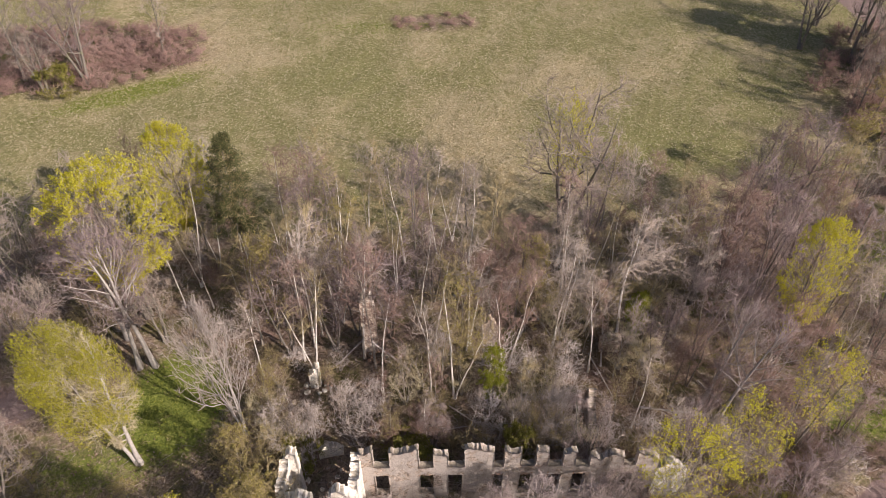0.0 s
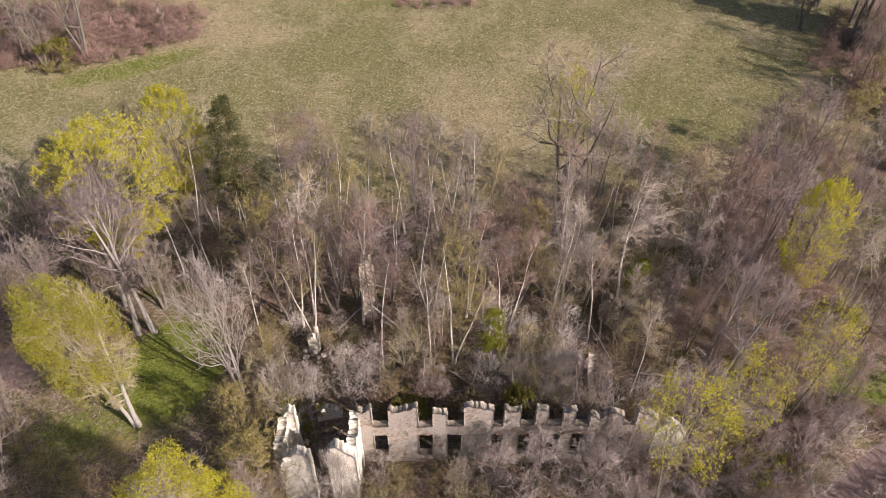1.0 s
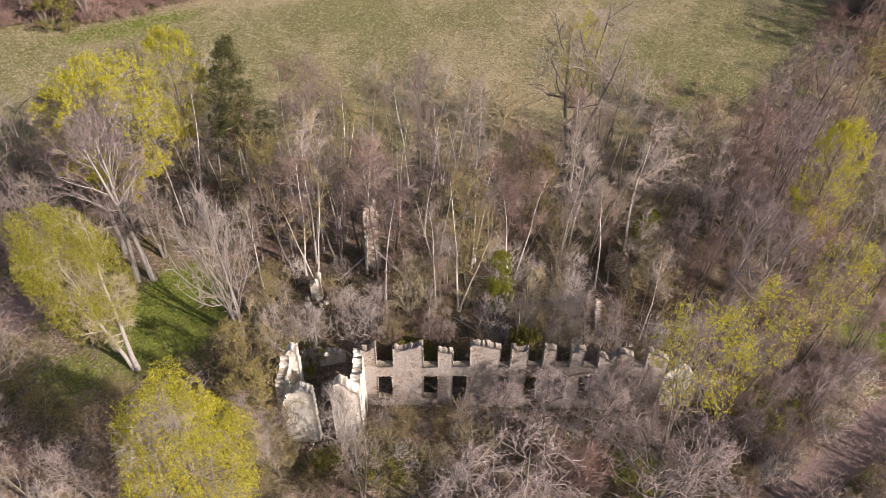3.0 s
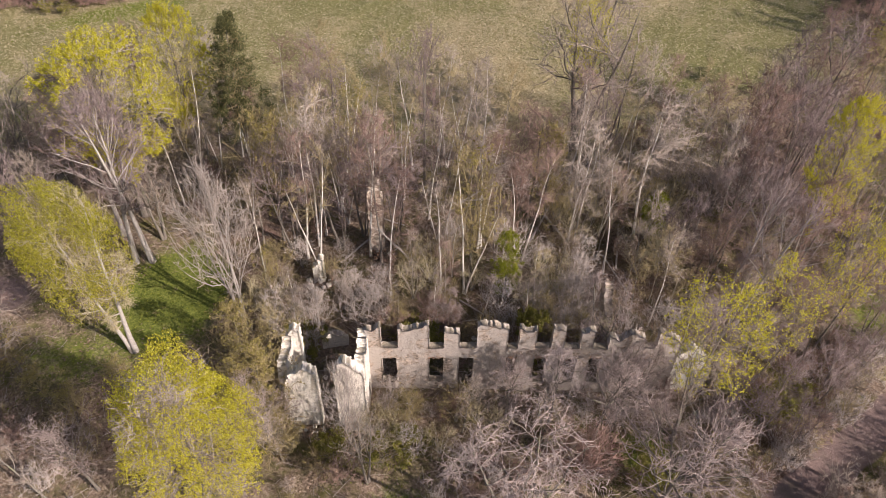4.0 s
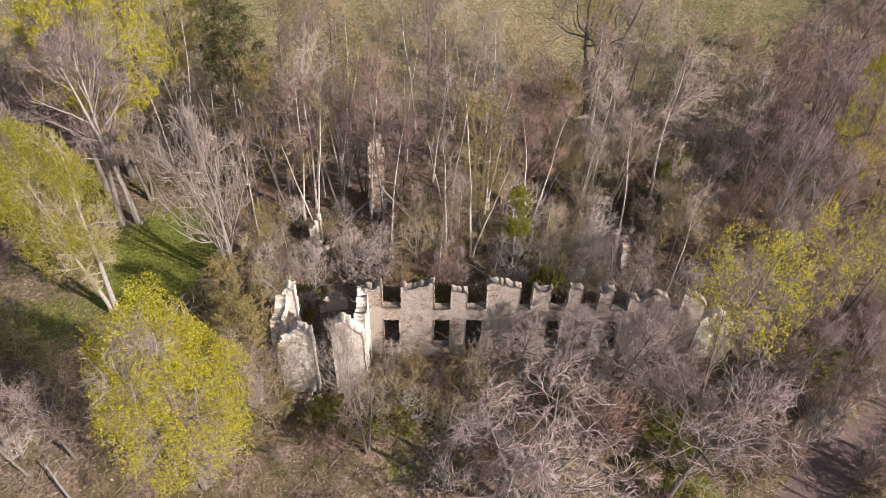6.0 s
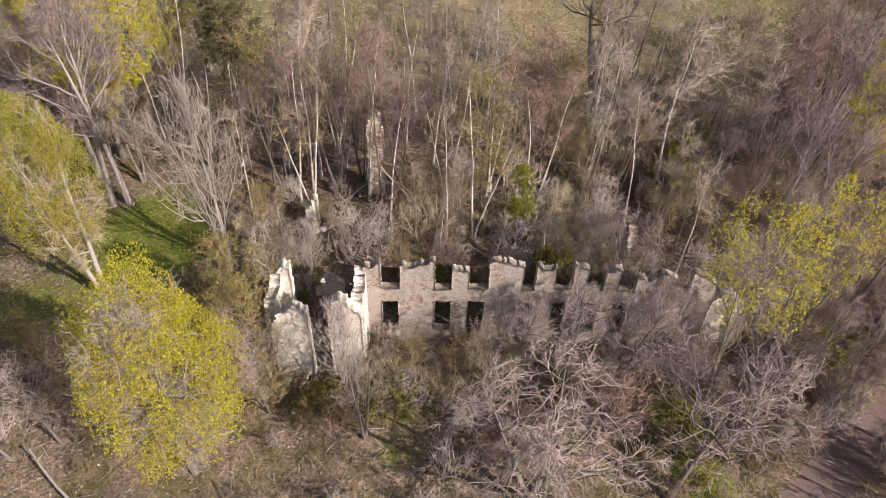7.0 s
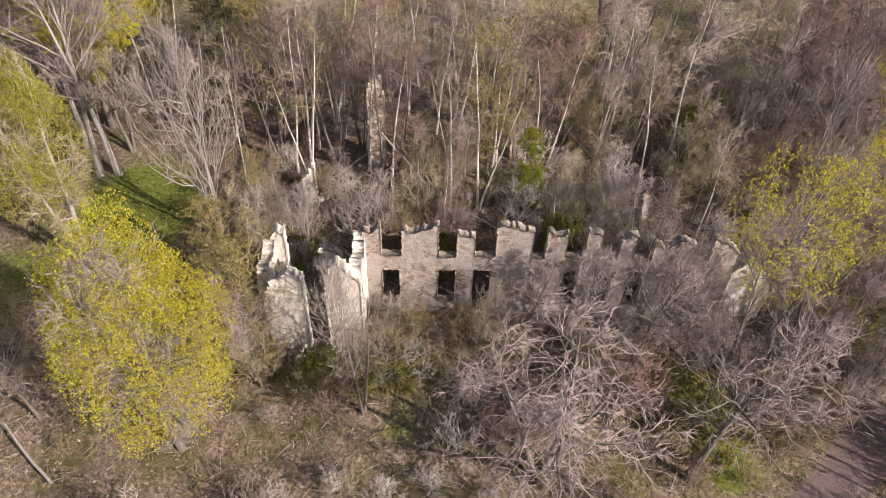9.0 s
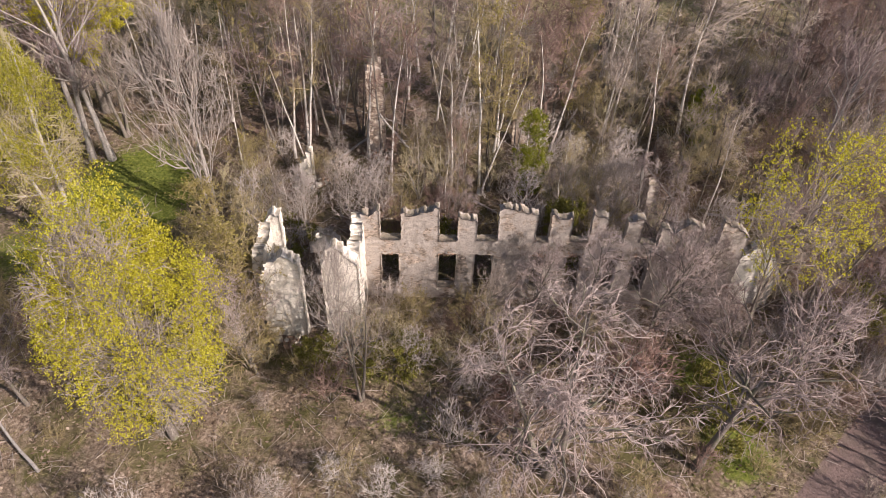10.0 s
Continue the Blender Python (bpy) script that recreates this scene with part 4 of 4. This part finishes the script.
plant("birch", 2.2, 40.4, 16, 3, lean=4, to=0, group="white birches")
plant("birch", 5.5, 35.9, 14.5, 0, lean=2, to=0, group="white birches")
plant("birch", 11.9, 42.4, 14, 1, group="white birches")
plant("birch", 17.5, 41.9, 18, 3, lean=3, to=0, wide=1.4, group="white birches")
plant("pole", 21.6, 46.6, 16, 1, wide=1.3)
plant("birch", 17.3, 31.5, 12, 3, lean=3, to=0, group="white birches")

# the thicket: slender trees and birches filling the wood
KEPT_CLEAR = [(-28.4, 38, 5), (-22.7, 35, 5), (-17.6, 15, 4), (-7.6, 39, 2.5), (-7.2, 35.5, 2.6), (-12.8, 34.5, 2.0), (13.7, 31, 2.2), (18.9, 42.5, 3.5)]
rng = np.random.default_rng(77)


def scatter(count, gap, area, allowed):
    """Seeded random spots in a rectangle, at least gap metres apart."""
    spots = []
    for _ in range(count * 40):
        x, y = rng.uniform(area[0], area[1]), rng.uniform(area[2], area[3])
        if allowed(x, y) and all((x - a) ** 2 + (y - b) ** 2 > gap * gap for a, b in spots):
            spots.append((x, y))
            if len(spots) >= count:
                break
    return spots


def in_wood(x, y):
    if wood_zone(x, y) < 0.55 or lawn_zone(x, y) > 0.35 or road_zone(x, y) > 0.15:
        return False
    return all((x - a) ** 2 + (y - b) ** 2 > c * c for a, b, c in KEPT_CLEAR)


for x, y in scatter(135, 2.4, (-28, 42, 29, 64), lambda x, y: in_wood(x, y) and not (x < -22 and y < 46)):
    if x > 20:
        kind = str(rng.choice(["pole", "pole", "alder", "alder"]))
    elif y < 38:
        kind = str(rng.choice(["pole", "birch", "birch", "pole", "willow"]))
    else:
        kind = str(rng.choice(["pole", "pole", "birch", "birch", "birch", "birch", "alder"]))
    tall = rng.uniform(11, 16.5) if y > 37 else rng.uniform(6, 10)
    plant(kind, x, y, tall, lean=rng.uniform(0, 5), to=rng.uniform(0, 360), group="trees of the thicket")
for x, y in scatter(26, 4, (-59, -32, 28, 74), in_wood):
    plant(str(rng.choice(["pole", "alder", "pole", "bare"])), x, y, rng.uniform(10, 17), wide=0.8, group="trees of the park's edge")
for x, y in scatter(58, 2.9, (38, 72, 30, 92), in_wood):
    plant(str(rng.choice(["alder", "alder", "pole", "bare"])), x, y, rng.uniform(10, 16), wide=0.8, group="trees of the park's edge")
for x, y in scatter(160, 1.75, (-42, 44, 4, 64), lambda x, y: in_wood(x, y) and not (-14.6 < x < -6 and 19.6 < y < 26) and not (x < 21 and 23.6 < y < 25.8)):
    plant("shrub", x, y, rng.uniform(1.6, 3.8), wide=rng.uniform(0.8, 1.2), group="shrubs of the undergrowth")
for x, y in scatter(120, 1.9, (-82, -38, 78, 110), lambda x, y: wood_zone(x, y) > 0.45 and lawn_zone(x, y) < 0.3):
    plant("bramble", x, y, rng.uniform(1.2, 2.3), wide=1.1, group="brambles at the meadow's edge")
for x, y in scatter(24, 1.6, (16, 34, 13.5, 29), lambda x, y: road_zone(x, y) < 0.1 and not (x < 21 and 23.6 < y < 26)):
    plant("shrub", x, y, rng.uniform(1.8, 3.6), group="shrubs of the undergrowth")
for x, y in scatter(60, 2.2, (45, 74, 56, 104), lambda x, y: wood_zone(x, y) > 0.4 and road_zone(x, y) < 0.2):
    plant("bramble", x, y, rng.uniform(1.6, 3.0), wide=1.0, group="brambles at the meadow's edge")
for x, y in scatter(14, 2.0, (-12, 9, 104, 111), lambda x, y: wood_zone(x, y) > 0.5):
    plant("bramble", x, y, rng.uniform(0.7, 1.2), wide=1.5, group="brambles at the meadow's edge")
for x, y in scatter(26, 2.4, (-17, 19, 28, 39), lambda x, y: in_wood(x, y) and not (12.4 < x < 15)):
    plant("hazel", x, y, rng.uniform(3.6, 6.2), wide=rng.uniform(0.8, 1.1), group="hazels of the ruin")
for x, y in scatter(20, 2.4, (9, 30, 37, 52), lambda x, y: wood_zone(x, y) > 0.6 and not (14.6 < x < 22.6 and 39.4 < y < 42)):
    plant("hazel", x, y, rng.uniform(4.0, 6.5), wide=rng.uniform(0.9, 1.2), group="hazels of the wood")
for x, y in scatter(12, 2.2, (-6, 9, 15, 21.5), in_wood):
    plant("hazel", x, y, rng.uniform(3.0, 4.8), wide=rng.uniform(0.8, 1.1), group="hazels of the ruin")
for x, y, h in ((-14.4, 20.4, 7.5), (-13.8, 18.2, 6.0), (-15.9, 18.6, 6.5), (-15.1, 23.4, 7.5), (-12.8, 18.6, 3.0), (-10, 16.6, 3.0), (-16.7, 27.6, 6.5), (-14.8, 29.6, 6.0)):
    plant("hazel", x, y, h, shape=(1 if h > 7 else None), group="hazels of the ruin")
plant("larch", 4.4, 34, 8, 0)
plant("larch", 19.5, 42.9, 6, 0, wide=1.3)
plant("larch", 20.1, 44.2, 5, 0, wide=1.3)
for x, y, h in ((-9, 17.6, 2.6), (-4.9, 17.6, 2.8), (-3.2, 18.4, 2.2), (15.1, 14.0, 3.0), (14.4, 17.0, 2.6), (-12.9, 27.8, 3.2), (-16.1, 21.0, 5.0), (25.1, 22.0, 3.5),
                (27.4, 24.0, 3.2), (6.6, 27.4, 5.6), (-3.4, 27.4, 3.6)):
    plant("bush", x, y, h, wide=1.2 if h < 4 else 0.6, group="green bushes")
for x, y, h in ((32.2, 12.8, 18.0), (31.6, 11.9, 18.5), (33.7, 14.0, 17.0)):
    plant("aspen", x, y, h, wide=0.9, group="trees along the lane")
for x, y, h in ((30.4, 10.4, 15.0), (29.6, 9.6, 14.0), (28.9, 8.6, 15.0)):
    plant("pole", x, y, h, shape=3, group="trees along the lane")
for x, y in scatter(34, 1.5, (17, 38, 14, 30), lambda x, y: road_zone(x, y) < 0.1 and not (x < 21 and 23.6 < y < 26)):
    plant(str(rng.choice(["shrub", "hazel", "shrub"])), x, y, rng.uniform(1.8, 3.6), group="shrubs of the undergrowth")
for x, y in scatter(16, 2.6, (19, 37, 18.5, 34), lambda x, y: road_zone(x, y) < 0.1 and not (x < 21 and y < 27)):
    plant("alder", x, y, rng.uniform(5, 8.5), wide=1.3, group="low trees beside the lane")
# unseen trees beyond the right edge of view, added only to cast shade leftwards
for x, y, h in ((47.0, 12.0, 17.0), (50.0, 22.0, 16.0), (48.0, 30.0, 16.0)):
    plant("bare", x, y, h, wide=0.85, group="trees along the lane")
for x, y in ((27.1, 12.0), (29, 13.2), (30.5, 14.9), (32.9, 16.6), (25, 9.6), (37.4, 20.6)):
    plant("shrub", x, y, rng.uniform(1.6, 2.8), group="shrubs of the undergrowth")
for i in range(22):
    d, off = -14 + i * 1.5 + rng.uniform(-0.4, 0.4), rng.uniform(1.7, 4.2) if i % 5 < 3 else rng.uniform(-4.6, -2.4)
    plant("shrub", 27.0 + d * 0.815 - off * 0.58, 16.6 + d * 0.58 + off * 0.815, rng.uniform(1.8, 3.2), shape=(1, 0, 3)[i % 3], wide=rng.uniform(0.9, 1.3), group="shrubs along the lane")
for x, y, h in ((-13.8, 20.0, 3.4), (-12.9, 19.0, 1.6), (-15.5, 21.6, 4.2), (-10.4, 18.2, 1.5), (-5.9, 20.6, 3.0)):
    plant("shrub", x, y, h, shape=3, group="shrubs before the facade")
for i in range(22):
    plant("shrub", -5.3 + i * 1.09 + rng.uniform(-0.4, 0.4), 22.2 + rng.uniform(-1.1, 0.9), rng.uniform(1.5, 2.9), wide=rng.uniform(0.9, 1.3), group="shrubs before the facade")
for i in range(14):
    plant("shrub", -6.0 + i * 1.7 + rng.uniform(-0.5, 0.5), 28.4 + rng.uniform(-0.8, 1.6), rng.uniform(2.6, 4.6), wide=rng.uniform(0.7, 1.0), group="shrubs inside the ruin")
for x, y, h in ((8.6, 18.4, 2.8), (9.8, 17.2, 2.4), (7.2, 17.6, 2.4), (5.0, 15.8, 2.0), (11.2, 18.6, 2.6), (2.4, 16.4, 2.0)):
    plant("bramble", x, y, h, wide=1.1, group="reddish brambles before the facade")
for x, y, h in ((-7.6, 10.4, 2.8), (-4.8, 9.4, 3.0), (-2.2, 10.6, 2.6), (0.8, 8.8, 3.0), (-11.0, 9.6, 2.4), (8.6, 8.8, 2.8)):
    plant("hazel", x, y, h, shape=2, wide=1.2, group="pale shrubs in the foreground")
for x, y, h in ((-33.0, 22.6, 3.2), (-30.2, 21.4, 2.6), (-36.4, 25.4, 3.6), (-27.4, 24.2, 2.4), (-38.0, 20.6, 3.0)):
    plant("willow", x, y, h + 1.5, wide=2.0, group="budding shrubs at the clearing")
grove.clear()


# fallen and leaning dead trunks
def log(x, y, z, length, girth, turn, tip, label):
    r = np.random.default_rng(int(abs(x * 10) + abs(y * 7)))
    pts, rad = grow(r, np.zeros((1, 3)), np.array([[0.0, 0, 1]]), np.array([length]), np.array([girth]), np.array([girth * 0.55]), 7, 0, 0.03)
    stub = shoots(r, pts, rad, 5, 0.3, 0.95, 60)
    side, srad = grow(r, stub[0], stub[1], np.full(5, 0.9) * r.uniform(0.4, 1.2, 5), np.full(5, girth * 0.3), np.full(5, 0.01), 4, 0.2, 0.15)
    v, q, t = tubes(pts, rad, 8, tip=False)
    thing = tagged(new("fallen_trunk"), label, "log", group="dead trunks")
    part("trunk", mesh_from("trunk", v, [q, t], smooth=True), BARK_PALE, thing)
    for i in range(len(side)):
        v, q, t = tubes(side[i:i + 1], srad[i:i + 1], 5)
        part("branch_stub", mesh_from("branch_stub", v, [q, t]), BARK_PALE, thing)
    thing.matrix_basis = pose(x, y, z, 0, tip, turn)


log(-3.5, 37.6, 1.0, 6.5, 0.13, 180, 32, "pale dead trunk leaning among birches")
log(-24.1, 10.6, 0.35, 5.2, 0.11, 140, 82, "pale dead trunk lying among weeds")
for i in range(16):
    x, y = scatter(1, 0, (-19, 25, 30, 52), in_wood)[0]
    log(x, y, float(ground_height(x, y)) + 0.25, rng.uniform(3, 7), rng.uniform(0.07, 0.13), rng.uniform(0, 360), rng.uniform(84, 92), "grey dead trunk lying on leaf litter")


# ---------------------------------------------------------------- ground cover
def points_where(count, area, weight):
    x, y = rng.uniform(area[0], area[1], count), rng.uniform(area[2], area[3], count)
    keep = rng.uniform(0, 1, count) < weight(x, y)
    x, y = x[keep], y[keep]
    return np.stack([x, y, ground_height(x, y)], axis=1)


def cover(name, shape, material, label, category):
    v, q, t = shape
    tagged(part(name, mesh_from(name, v, [q, t]), material), label, category, kind="stuff")


def stems(at, low, high, girth, upright):
    n = len(at)
    way = rng.normal(0, 1, (n, 3))
    way[:, 2] = np.abs(way[:, 2]) * upright + 0.1
    pts, rad = grow(rng, at, way, rng.uniform(low, high, n), np.full(n, girth), np.full(n, 0.003), 2, 0.1, 0.2)
    return tubes(pts, rad, 3)


def tussocks(at, per):
    """Tufts of arching blades, each tuft spreading from its own spot."""
    root = np.repeat(at, per, axis=0)
    n = len(root)
    root = root + rng.normal(0, 0.12, (n, 3)) * np.array([1, 1, 0])
    way = rng.normal(0, 1, (n, 3))
    way[:, 2] = np.abs(way[:, 2]) + 0.7
    size = np.repeat(rng.uniform(0.45, 1.15, len(at)), per) * rng.uniform(0.6, 1.2, n)
    pts, rad = grow(rng, root, way, size, np.full(n, 0.016), np.full(n, 0.004), 3, -1.6, 0.1)
    return tubes(pts, rad, 3)


plain_ground = lambda x, y: (1 - road_zone(x, y)) * (1 - soft(lawn_zone(x, y), 0.35, 0.7))
at = points_where(190000, (-50, 50, 4, 66), lambda x, y: wood_zone(x, y) * plain_ground(x, y) * (0.3 + 0.12 * soft(y, 24, 30)))
cover("dry_weeds", stems(at, 0.3, 1.2, 0.014, 0.9), DRY, "dense tangle of dry weeds and thin stems", "undergrowth")
at = points_where(4600, (-46, 46, 4, 62), lambda x, y: wood_zone(x, y) * (1 - road_zone(x, y)) * (0.75 - 0.5 * soft(y, 20, 30)))
cover("grass_tussocks", tussocks(at, 18), TUSSOCK, "arching tufts of pale dead grass", "grass")
at = points_where(30000, (-50, 50, 4, 66), lambda x, y: wood_zone(x, y) * plain_ground(x, y) * 0.16)
at[:, 2] += 0.08
cover("fallen_sticks", stems(at, 0.8, 2.6, 0.022, 0.12), TWIG_PALE, "fallen bleached sticks over leaf litter", "sticks")
at = points_where(70000, (-50, 50, 4, 66), lambda x, y: wood_zone(x, y) * (1 - road_zone(x, y)) * (1 - lawn_zone(x, y)) * 0.5)
at[:, 2] += 0.05
cover("leaf_litter", blades(rng, at, 0.24, lie=0.75), LITTER, "brown and bleached fallen leaves", "leaf litter")
at = points_where(460000, (-75, 75, 55, 118), lambda x, y: (1 - wood_zone(x, y)) * (1 - road_zone(x, y)) * (0.2 + 0.55 * dry_zone(x, y)))
at[:, 2] += 0.08
cover("meadow_grass", blades(rng, at, 0.34, lie=0.7, wide=0.22), STRAW, "bleached matted meadow grass", "grass")
at = points_where(120000, (-60, 60, 4, 112), lambda x, y: lawn_zone(x, y) * (1 - road_zone(x, y)) * 0.9)
at[:, 2] += 0.06
cover("green_herbs", blades(rng, at, 0.2, lie=0.55), HERB, "fresh green ground herbs", "herbs")
